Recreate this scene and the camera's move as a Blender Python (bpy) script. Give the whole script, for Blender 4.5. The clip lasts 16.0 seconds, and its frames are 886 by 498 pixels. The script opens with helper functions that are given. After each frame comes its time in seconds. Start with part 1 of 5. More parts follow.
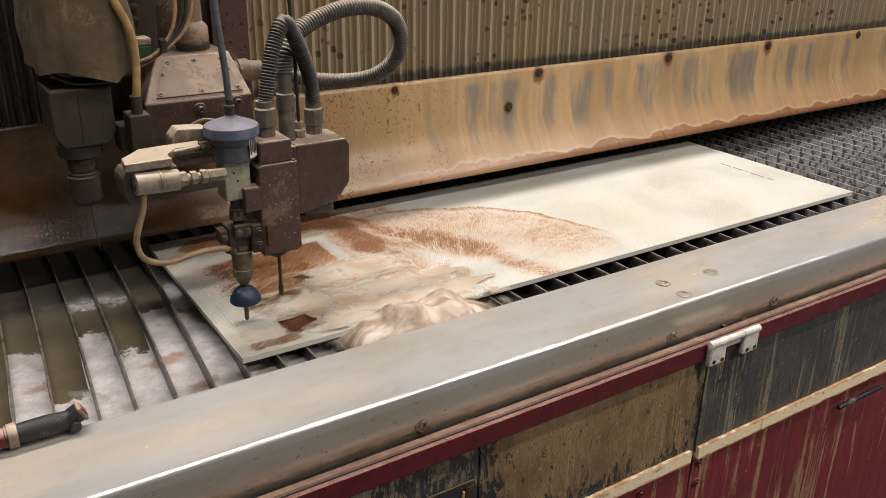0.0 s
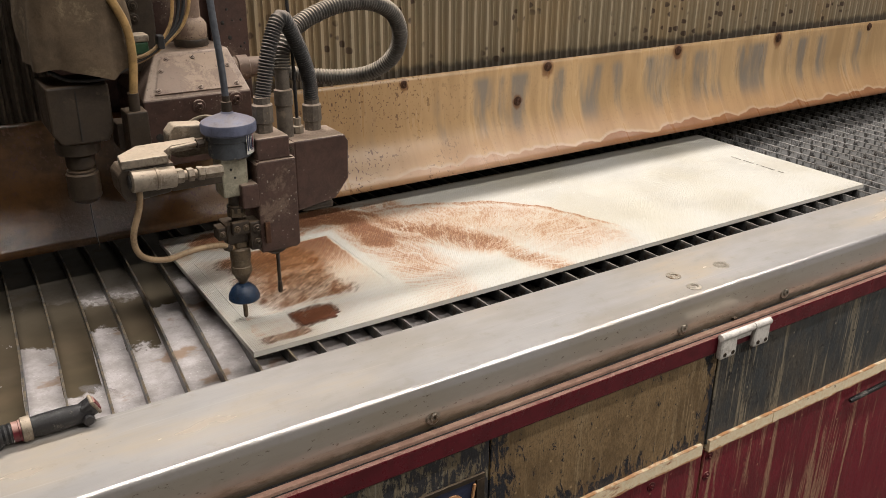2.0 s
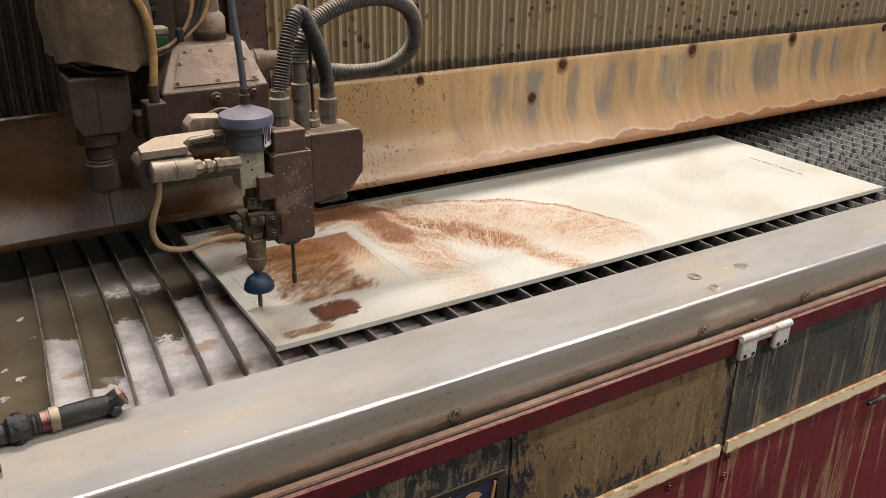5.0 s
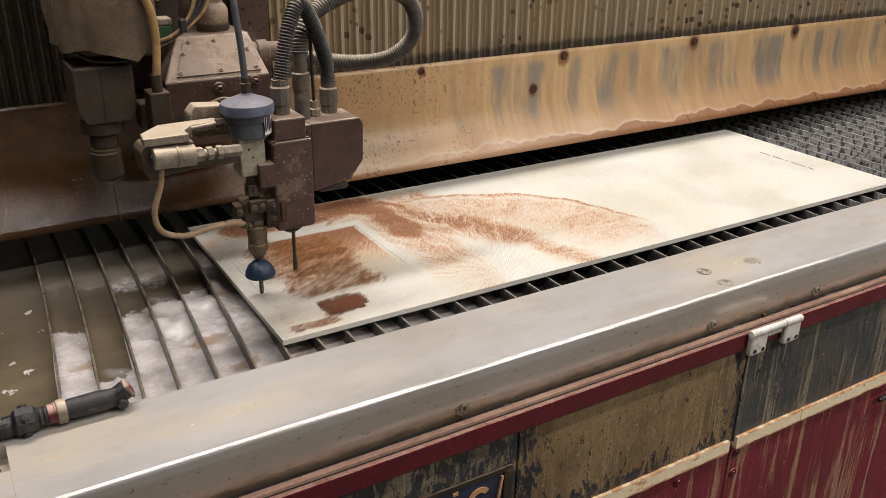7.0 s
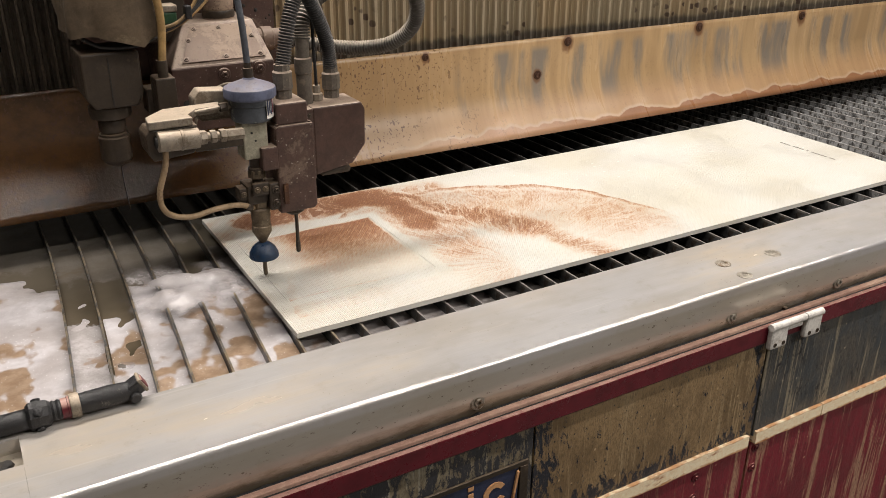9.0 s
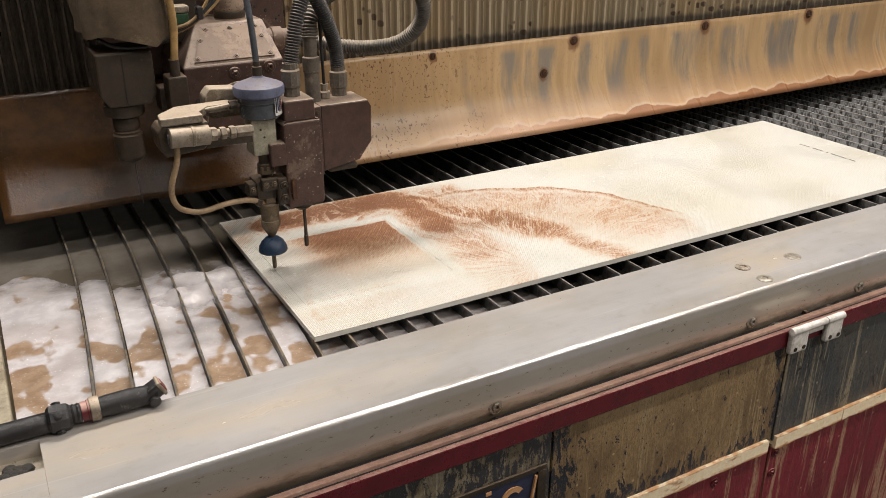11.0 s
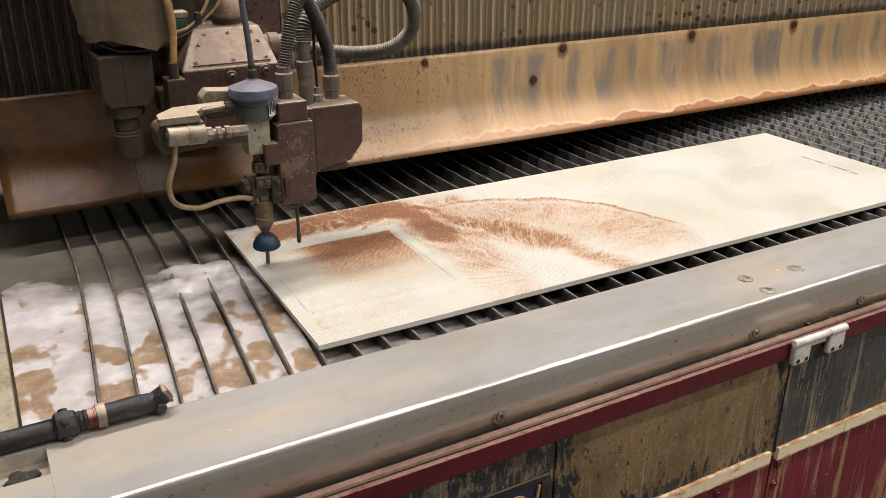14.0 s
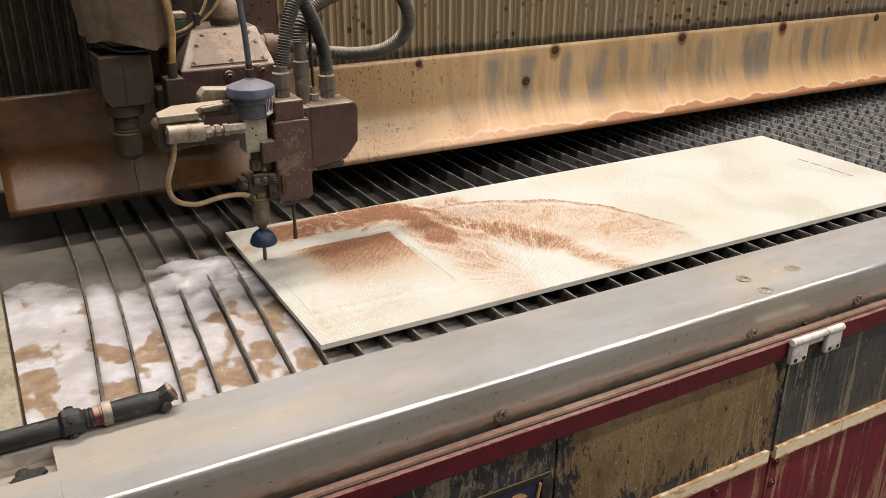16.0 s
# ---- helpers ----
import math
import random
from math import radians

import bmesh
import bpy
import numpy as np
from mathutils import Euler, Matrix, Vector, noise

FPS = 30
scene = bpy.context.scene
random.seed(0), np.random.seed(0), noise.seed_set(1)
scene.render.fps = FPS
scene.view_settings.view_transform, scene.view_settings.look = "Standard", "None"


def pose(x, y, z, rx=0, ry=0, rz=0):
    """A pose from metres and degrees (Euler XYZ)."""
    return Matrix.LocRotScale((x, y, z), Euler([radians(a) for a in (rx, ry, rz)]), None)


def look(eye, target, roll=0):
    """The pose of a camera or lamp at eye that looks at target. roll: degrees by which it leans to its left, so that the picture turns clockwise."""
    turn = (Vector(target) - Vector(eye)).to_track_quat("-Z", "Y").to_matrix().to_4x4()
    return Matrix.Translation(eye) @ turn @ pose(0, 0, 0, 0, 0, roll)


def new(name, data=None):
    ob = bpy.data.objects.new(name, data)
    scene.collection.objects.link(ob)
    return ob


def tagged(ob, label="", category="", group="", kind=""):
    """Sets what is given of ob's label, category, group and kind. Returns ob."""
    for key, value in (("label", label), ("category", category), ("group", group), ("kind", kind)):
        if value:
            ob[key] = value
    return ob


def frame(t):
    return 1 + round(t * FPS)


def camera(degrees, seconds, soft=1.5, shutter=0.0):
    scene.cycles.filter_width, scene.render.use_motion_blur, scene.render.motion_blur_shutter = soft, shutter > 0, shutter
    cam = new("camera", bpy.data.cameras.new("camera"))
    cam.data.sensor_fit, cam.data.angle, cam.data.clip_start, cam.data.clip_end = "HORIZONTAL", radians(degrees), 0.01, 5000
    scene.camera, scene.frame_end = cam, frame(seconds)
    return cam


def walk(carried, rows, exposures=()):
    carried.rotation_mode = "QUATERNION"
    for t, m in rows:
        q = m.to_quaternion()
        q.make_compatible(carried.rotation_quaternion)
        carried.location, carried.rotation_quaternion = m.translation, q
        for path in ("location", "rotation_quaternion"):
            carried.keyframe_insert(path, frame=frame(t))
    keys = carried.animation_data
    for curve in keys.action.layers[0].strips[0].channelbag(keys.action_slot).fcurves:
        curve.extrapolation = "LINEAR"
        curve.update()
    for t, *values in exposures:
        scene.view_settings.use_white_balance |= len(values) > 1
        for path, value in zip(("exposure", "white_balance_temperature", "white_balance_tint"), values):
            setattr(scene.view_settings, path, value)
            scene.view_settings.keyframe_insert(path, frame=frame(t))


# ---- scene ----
cam = camera(55.1, 16.0, soft=0.85)
PATH = [
    (0, (-0.412, -1.257, 1.646), (0.598, 0.288, 0.874), 0.9),
    (0.5, (-0.41, -1.259, 1.648), (0.593, 0.285, 0.865), 0.9),
    (1, (-0.409, -1.26, 1.642), (0.588, 0.288, 0.86), 0.6),
    (1.5, (-0.409, -1.258, 1.648), (0.578, 0.291, 0.857), 0.5),
    (2, (-0.415, -1.259, 1.642), (0.575, 0.294, 0.862), 0.4),
    (2.5, (-0.418, -1.254, 1.645), (0.571, 0.297, 0.861), 0.6),
    (3, (-0.419, -1.254, 1.643), (0.565, 0.298, 0.855), 0.6),
    (3.5, (-0.418, -1.262, 1.646), (0.556, 0.296, 0.857), 0.4),
    (4, (-0.425, -1.255, 1.647), (0.549, 0.303, 0.857), 0.8),
    (6.5, (-0.44, -1.249, 1.64), (0.526, 0.316, 0.855), 1.0),
    (7, (-0.433, -1.247, 1.639), (0.518, 0.322, 0.842), 0.8),
    (7.5, (-0.435, -1.236, 1.638), (0.513, 0.328, 0.828), 0.9),
    (8, (-0.43, -1.235, 1.638), (0.507, 0.333, 0.824), 0.7),
    (8.5, (-0.423, -1.238, 1.64), (0.501, 0.336, 0.822), 0.4),
    (9, (-0.424, -1.234, 1.635), (0.491, 0.346, 0.818), 0.3),
    (11.5, (-0.427, -1.228, 1.638), (0.456, 0.372, 0.825), -0.2),
    (12, (-0.43, -1.232, 1.635), (0.455, 0.369, 0.825), -0.2),
    (12.5, (-0.433, -1.231, 1.636), (0.46, 0.365, 0.828), 0.1),
    (13, (-0.432, -1.238, 1.638), (0.456, 0.366, 0.837), -0.1),
    (13.5, (-0.434, -1.237, 1.636), (0.455, 0.37, 0.846), -0.1),
    (14, (-0.435, -1.231, 1.641), (0.453, 0.376, 0.847), 0.2),
    (14.5, (-0.435, -1.23, 1.636), (0.452, 0.378, 0.844), 0.1),
    (15, (-0.434, -1.231, 1.637), (0.451, 0.377, 0.844), 0.0),
    (15.5, (-0.432, -1.237, 1.641), (0.45, 0.376, 0.853), -0.1),
    (16, (-0.45, -1.239, 1.64), (0.448, 0.366, 0.855), 0.3),
]
walk(cam, [(t, look(eye, target, roll)) for t, eye, target, roll in PATH],
     exposures=[(0, 0.10), (4, 0.13), (7, 0.14), (8, 0.20), (9, 0.17), (12, 0.11), (14, 0.13), (16, 0.16)])

# ---------------------------------------------------------------- light
world = bpy.data.worlds.new("world")
scene.world = world
world.use_nodes = True
world.node_tree.nodes["Background"].inputs["Color"].default_value = (0.9, 0.95, 1.0, 1)
world.node_tree.nodes["Background"].inputs["Strength"].default_value = 0.02


def lamp(name, x, y, z, sx, sy, watts, colour, target=None):
    data = bpy.data.lights.new(name, "AREA")
    data.shape, data.size, data.size_y, data.energy, data.color = "RECTANGLE", sx, sy, watts, colour
    ob = new(name, data)
    ob.matrix_world = look((x, y, z), target or (x, y + 0.001, 0))
    return ob


WARM = (1.0, 0.918, 0.845)
lamp("ceiling_or_fill_lamp", 0.0, 0.97, 3.5, 2.6, 0.12, 95, WARM)
lamp("ceiling_or_fill_lamp", 3.2, 0.97, 3.5, 2.6, 0.12, 60, WARM)
lamp("ceiling_or_fill_lamp", 0.1, -1.1, 3.5, 2.68, 0.12, 37, WARM)
lamp("ceiling_or_fill_lamp", 2.95, -1.1, 3.5, 3.0, 0.12, 46, WARM)
# unseen fill light, added only to brighten the front panels
lamp("ceiling_or_fill_lamp", 2.4, -3.0, 3.5, 2.4, 0.3, 90, WARM)


# ---------------------------------------------------------------- materials
class Nodes:
    """Short hands for building a node material."""

    def __init__(self, name):
        self.m = bpy.data.materials.new(name)
        self.m.use_nodes = True
        self.t = self.m.node_tree
        self.b = self.t.nodes["Principled BSDF"]
        self.co = self.add("ShaderNodeTexCoord").outputs["Object"]

    def add(self, kind, **props):
        n = self.t.nodes.new(kind)
        for k, v in props.items():
            setattr(n, k, v)
        return n

    def put(self, socket, v):
        if isinstance(v, bpy.types.NodeSocket):
            self.t.links.new(v, socket)
        elif isinstance(v, (tuple, list)) and len(v) == 3 and socket.type == "RGBA":
            socket.default_value = (*v, 1)
        else:
            socket.default_value = v

    def math(self, op, a, b=0.0, c=None, clamp=False):
        n = self.add("ShaderNodeMath", operation=op, use_clamp=clamp)
        self.put(n.inputs[0], a), self.put(n.inputs[1], b)
        if c is not None:
            self.put(n.inputs[2], c)
        return n.outputs[0]

    def xyz(self, co=None):
        n = self.add("ShaderNodeSeparateXYZ")
        self.put(n.inputs[0], co or self.co)
        return n.outputs

    def vec(self, x, y, z):
        n = self.add("ShaderNodeCombineXYZ")
        for s, v in zip(n.inputs, (x, y, z)):
            self.put(s, v)
        return n.outputs[0]

    def scaled(self, s, off=(0, 0, 0), co=None):
        n = self.add("ShaderNodeMapping")
        self.put(n.inputs["Vector"], co or self.co)
        n.inputs["Scale"].default_value = s if isinstance(s, tuple) else (s, s, s)
        n.inputs["Location"].default_value = off
        return n.outputs[0]

    def noise(self, s, detail=4.0, rough=0.55, co=None, dist=0.0, off=(0, 0, 0)):
        n = self.add("ShaderNodeTexNoise")
        self.put(n.inputs["Vector"], self.scaled(s, off, co))
        n.inputs["Scale"].default_value, n.inputs["Detail"].default_value = 1.0, detail
        n.inputs["Roughness"].default_value, n.inputs["Distortion"].default_value = rough, dist
        return n.outputs["Fac"]

    def cells(self, s, feature="F1", co=None):
        n = self.add("ShaderNodeTexVoronoi", feature=feature)
        self.put(n.inputs["Vector"], self.scaled(s, co=co))
        n.inputs["Scale"].default_value = 1.0
        return n.outputs["Distance"]

    def step(self, v, lo, hi, a=0.0, b=1.0):
        n = self.add("ShaderNodeMapRange", interpolation_type="SMOOTHSTEP")
        for s, x in zip(n.inputs, (v, lo, hi, a, b)):
            self.put(s, x)
        return n.outputs[0]

    def mix(self, f, a, b, how="MIX"):
        n = self.add("ShaderNodeMix", data_type="RGBA", blend_type=how)
        self.put(n.inputs[0], f), self.put(n.inputs[6], a), self.put(n.inputs[7], b)
        return n.outputs[2]

    def random(self):
        return self.add("ShaderNodeObjectInfo").outputs["Random"]

    def bump(self, h, strength=0.3, dist=0.002):
        n = self.add("ShaderNodeBump")
        n.inputs["Strength"].default_value, n.inputs["Distance"].default_value = strength, dist
        self.put(n.inputs["Height"], h)
        self.put(self.b.inputs["Normal"], n.outputs[0])

    def done(self, colour, rough=0.5, metal=0.0, spec=None):
        self.put(self.b.inputs["Base Color"], colour)
        self.put(self.b.inputs["Roughness"], rough)
        self.put(self.b.inputs["Metallic"], metal)
        if spec is not None:
            self.b.inputs["Specular IOR Level"].default_value = spec
        return self.m


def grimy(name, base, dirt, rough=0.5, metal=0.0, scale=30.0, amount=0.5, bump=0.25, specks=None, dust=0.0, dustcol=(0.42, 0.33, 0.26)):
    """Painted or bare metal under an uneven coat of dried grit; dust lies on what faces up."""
    n = Nodes(name)
    big, mid, fine = n.noise(scale * 0.35, 4, 0.65), n.noise(scale * 1.6, 8, 0.78, dist=0.3), n.noise(scale * 7, 4, 0.75)
    v = n.math("ADD", n.math("MULTIPLY", big, 0.5), n.math("ADD", n.math("MULTIPLY", mid, 0.35), n.math("MULTIPLY", fine, 0.15)))
    c = n.mix(n.step(mid, 0.40, 0.62, 0, 0.65), base, tuple(x * 0.5 for x in base))
    c = n.mix(n.step(v, 0.62 - amount * 0.22, 0.68 - amount * 0.22, 0, 0.9), c, dirt)
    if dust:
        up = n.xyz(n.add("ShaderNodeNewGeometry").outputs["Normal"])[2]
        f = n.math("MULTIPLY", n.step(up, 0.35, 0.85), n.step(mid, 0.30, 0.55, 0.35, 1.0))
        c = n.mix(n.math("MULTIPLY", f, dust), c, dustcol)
    c = n.mix(n.step(fine, 0.55, 0.72, 0, 0.5), c, tuple(x * 0.4 for x in base))
    if specks:
        c = n.mix(n.math("MULTIPLY", n.step(n.cells(scale * 5), 0.17, 0.10), n.step(big, 0.48, 0.62)), c, specks)
    n.bump(n.math("ADD", mid, n.math("MULTIPLY", fine, 0.6)), bump * 1.6, 0.0018)
    return n.done(c, n.step(v, 0.35, 0.65, max(rough - 0.12, 0.1), min(rough + 0.25, 1)), metal)


def steel_material():
    n = Nodes("brushed_stainless")
    x, y, z = n.xyz()
    brush = n.noise((4, 600, 600), 3, 0.6)
    blot = n.noise((3.5, 8, 8), 4, 0.55)
    c = n.mix(n.step(blot, 0.30, 0.72), (0.60, 0.595, 0.60), (0.53, 0.50, 0.46))
    tan = n.noise((2.2, 7, 7), 5, 0.6, off=(4, 1, 0))
    c = n.mix(n.step(tan, 0.46, 0.70, 0, 0.55), c, (0.58, 0.46, 0.30))
    c = n.mix(n.step(n.noise((26, 30, 30), 5, 0.7), 0.54, 0.72, 0, 0.30), c, (0.42, 0.38, 0.32))
    c = n.mix(n.step(brush, 0.45, 0.75, 0, 0.10), c, (0.36, 0.34, 0.31))
    c = n.mix(n.math("MULTIPLY", n.step(n.cells((70, 110, 110)), 0.10, 0.05), n.step(blot, 0.45, 0.6, 0, 0.6)), c, (0.25, 0.18, 0.11))
    scratch = n.step(n.noise((3, 160, 160), 2, 0.5, dist=0.15), 0.66, 0.72)
    c = n.mix(n.math("MULTIPLY", scratch, 0.18), c, (0.80, 0.78, 0.74))
    # front face tinted olive; mud dried on it is thickest along the lower rim
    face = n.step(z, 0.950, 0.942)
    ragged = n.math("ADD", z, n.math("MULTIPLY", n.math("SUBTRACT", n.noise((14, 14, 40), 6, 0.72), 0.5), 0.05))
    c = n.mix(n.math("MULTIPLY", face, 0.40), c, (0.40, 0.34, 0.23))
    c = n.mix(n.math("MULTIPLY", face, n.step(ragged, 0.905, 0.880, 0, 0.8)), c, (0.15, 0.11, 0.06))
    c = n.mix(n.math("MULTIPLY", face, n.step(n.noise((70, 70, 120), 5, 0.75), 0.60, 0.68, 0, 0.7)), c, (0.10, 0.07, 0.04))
    n.bump(n.math("ADD", brush, n.math("MULTIPLY", blot, 2.0)), 0.04, 0.0015)
    return n.done(c, n.step(tan, 0.3, 0.75, 0.17, 0.30), n.step(tan, 0.3, 0.7, 0.52, 0.38))


def tile_material():
    n = Nodes("glazed_tile_back")
    x, y, z = n.xyz()
    top = n.step(z, 0.8990, 0.8996)
    # waffle relief of the tile's back
    wx = n.math("SINE", n.math("MULTIPLY", n.math("ADD", x, n.math("MULTIPLY", y, 0.75)), 880))
    wy = n.math("SINE", n.math("MULTIPLY", n.math("SUBTRACT", x, n.math("MULTIPLY", y, 0.75)), 880))
    weave = n.math("ADD", n.math("MULTIPLY", wx, 0.35), n.math("MULTIPLY", n.math("MULTIPLY", wx, wy), 0.65))
    n.bump(n.math("MULTIPLY", top, n.math("ADD", weave, n.math("MULTIPLY", n.noise(60), 0.5))), 0.6, 0.0014)
    # fan of rusty silt thrown out round one point
    dx, dy = n.math("SUBTRACT", x, 0.50), n.math("SUBTRACT", y, 0.05)
    r = n.math("SQRT", n.math("ADD", n.math("MULTIPLY", dx, dx), n.math("MULTIPLY", dy, dy)))
    ang = n.math("ARCTAN2", dy, dx)
    lumps = n.math("SUBTRACT", n.noise(6, 4, 0.6), 0.5)
    rw = n.math("ADD", r, n.math("MULTIPLY", lumps, 0.10))
    warp = n.math("MULTIPLY", n.math("SUBTRACT", n.noise(12, 3), 0.5), 0.5)
    aw = n.math("ADD", ang, warp)
    streak = n.noise((15, 7, 1), 5, 0.7, co=n.vec(aw, r, 0.0))
    hair = n.noise((90, 12, 1), 3, 0.7, co=n.vec(n.math("ADD", ang, n.math("MULTIPLY", warp, 0.3)), r, 0.0))
    sk = n.math("ADD", n.math("MULTIPLY", streak, 0.55), n.math("MULTIPLY", hair, 0.45))
    w1 = n.math("ADD", n.math("MULTIPLY", x, 0.55), n.math("MULTIPLY", y, 0.83))
    w2 = n.math("SUBTRACT", n.math("MULTIPLY", y, 0.55), n.math("MULTIPLY", x, 0.83))
    grain = n.noise((45, 230, 1), 5, 0.72, co=n.vec(w1, w2, 0.0))
    bias = n.math("MULTIPLY", n.math("SUBTRACT", grain, 0.5), 0.9)

    def times(*vs):
        o = vs[0]
        for q in vs[1:]:
            o = n.math("MULTIPLY", o, q)
        return o

    xw, yw = n.math("ADD", x, n.math("MULTIPLY", lumps, 0.22)), n.math("ADD", y, n.math("MULTIPLY", lumps, 0.10))
    ripple = n.math("SUBTRACT", n.noise(11, 4, 0.6, off=(5, 5, 0)), 0.5)
    sx, sy = n.math("ADD", x, n.math("MULTIPLY", ripple, 0.07)), n.math("ADD", y, n.math("MULTIPLY", lumps, 0.06))

    def smear(ax, ay, bx, by, r, soft):
        """A soft-edged smear from one point of the tile to another."""
        ux, uy = bx - ax, by - ay
        px, py = n.math("SUBTRACT", sx, ax), n.math("SUBTRACT", sy, ay)
        t = n.math("DIVIDE", n.math("ADD", n.math("MULTIPLY", px, ux), n.math("MULTIPLY", py, uy)), ux * ux + uy * uy, clamp=True)
        qx, qy = n.math("SUBTRACT", px, n.math("MULTIPLY", t, ux)), n.math("SUBTRACT", py, n.math("MULTIPLY", t, uy))
        d = n.math("SQRT", n.math("ADD", n.math("MULTIPLY", qx, qx), n.math("MULTIPLY", qy, qy)))
        return n.step(d, r + soft, r)

    def most(*vs):
        o = vs[0]
        for q in vs[1:]:
            o = n.math("MAXIMUM", o, q)
        return o

    fan = times(n.step(rw, 0.475, 0.43), n.step(rw, 0.13, 0.33), n.step(ang, -0.3, 0.2), n.step(sk, 0.34, 0.66, 0.20, 0.52))
    ring = times(n.step(rw, 0.435, 0.464), n.step(rw, 0.474, 0.467), n.step(ang, -0.1, 0.35), n.step(sk, 0.3, 0.6, 0.2, 0.62))
    thick = n.step(sk, 0.30, 0.58, 0.40, 1.0)
    inner = times(most(smear(0.44, 0.42, 0.56, 0.325, 0.016, 0.10), smear(0.56, 0.325, 0.625, 0.20, 0.014, 0.09), times(smear(0.625, 0.20, 0.69, 0.02, 0.005, 0.06), 0.8)), n.step(sk, 0.34, 0.60, 0.20, 0.80))
    side = most(times(smear(0.37, 0.54, 0.45, 0.50, 0.03, 0.05), thick), times(smear(0.45, 0.50, 0.43, 0.34, 0.02, 0.06), thick), times(smear(0.43, 0.34, 0.44, 0.18, 0.03, 0.08), n.step(sk, 0.34, 0.62, 0.15, 0.58)), times(smear(0.44, 0.18, 0.40, 0.0, 0.04, 0.09), n.step(sk, 0.36, 0.66, 0.08, 0.50)))
    far = times(most(smear(0.10, 0.53, 0.40, 0.545, 0.035, 0.04), times(smear(0.40, 0.55, 0.56, 0.535, 0.005, 0.075), 0.55)), n.step(streak, 0.34, 0.62, 0.30, 1.0))
    a = most(fan, ring, inner, side, far)
    # a run of clear water has parted the silt
    run = most(smear(0.475, 0.50, 0.462, 0.40, 0.003, 0.014), smear(0.462, 0.40, 0.52, 0.325, 0.003, 0.014))
    a = times(a, n.math("SUBTRACT", 1.0, times(run, 0.45)))
    a = n.math("MAXIMUM", a, times(n.step(xw, 0.42, 0.30), n.step(y, 0.06, 0.13, 0.25, 1.0), n.step(n.noise(14, 5), 0.44, 0.68, 0.06, 0.34)))
    # the jet has rinsed a band along the cut and most of the square inside it
    ex = n.math("ABSOLUTE", n.math("SUBTRACT", x, 0.185))
    ey = n.math("ABSOLUTE", n.math("SUBTRACT", y, 0.275))
    sq = n.math("ADD", n.math("MAXIMUM", ex, ey), n.math("MULTIPLY", n.math("SUBTRACT", n.noise(30, 3), 0.5), 0.012))
    band = times(n.step(sq, 0.150, 0.157), n.step(sq, 0.186, 0.168))
    inside = n.step(sq, 0.154, 0.146)
    left = times(inside, n.step(yw, 0.12, 0.43, 0.14, 1.0), n.step(n.math("ADD", x, n.math("MULTIPLY", lumps, 0.1)), 0.06, 0.16, 0.2, 0.8))
    a = n.math("MULTIPLY", a, n.math("SUBTRACT", 1.0, n.math("MULTIPLY", band, 0.92)))
    a = n.math("MULTIPLY", a, n.math("SUBTRACT", 1.0, n.math("MULTIPLY", inside, 0.66)))
    a = n.math("MAXIMUM", a, left)
    a = n.math("MAXIMUM", a, times(n.step(yw, 0.10, 0.085), n.step(xw, 0.45, 0.30), n.step(sk, 0.36, 0.60, 0.08, 0.34)))
    a = times(a, n.math("SUBTRACT", 1.0, times(n.step(x, 0.42, 0.34), n.step(y, 0.12, 0.09), 0.48)))
    a = times(a, n.math("ADD", 1.0, n.math("ADD", n.math("MULTIPLY", bias, 2.2), n.math("MULTIPLY", weave, 0.35))), top)
    base = n.mix(n.step(n.noise(3.5, 4), 0.35, 0.7), (0.565, 0.57, 0.545), (0.525, 0.51, 0.445))
    wet = n.step(n.noise(6, 3, off=(3, 2, 0)), 0.45, 0.6)
    # hollows of the waffle coloured darker, standing in for shade in the relief
    base = n.mix(times(n.step(weave, 0.3, -0.8), top, 0.42), base, (0.40, 0.36, 0.25))
    # glints of water drops, painted as near-white spots
    drop_glints = times(n.step(n.cells((30, 55, 1)), 0.13, 0.09), n.step(n.noise(5, 2), 0.5, 0.6), 0.6)
    base = n.mix(drop_glints, base, (0.82, 0.81, 0.77))
    rust = n.mix(n.step(a, 0.26, 0.85), (0.43, 0.195, 0.058), (0.185, 0.058, 0.012))
    c = n.mix(n.step(a, 0.03, 0.70, 0, 0.93), base, rust)
    return n.done(c, n.math("SUBTRACT", 0.55, n.math("MULTIPLY", wet, 0.22)))


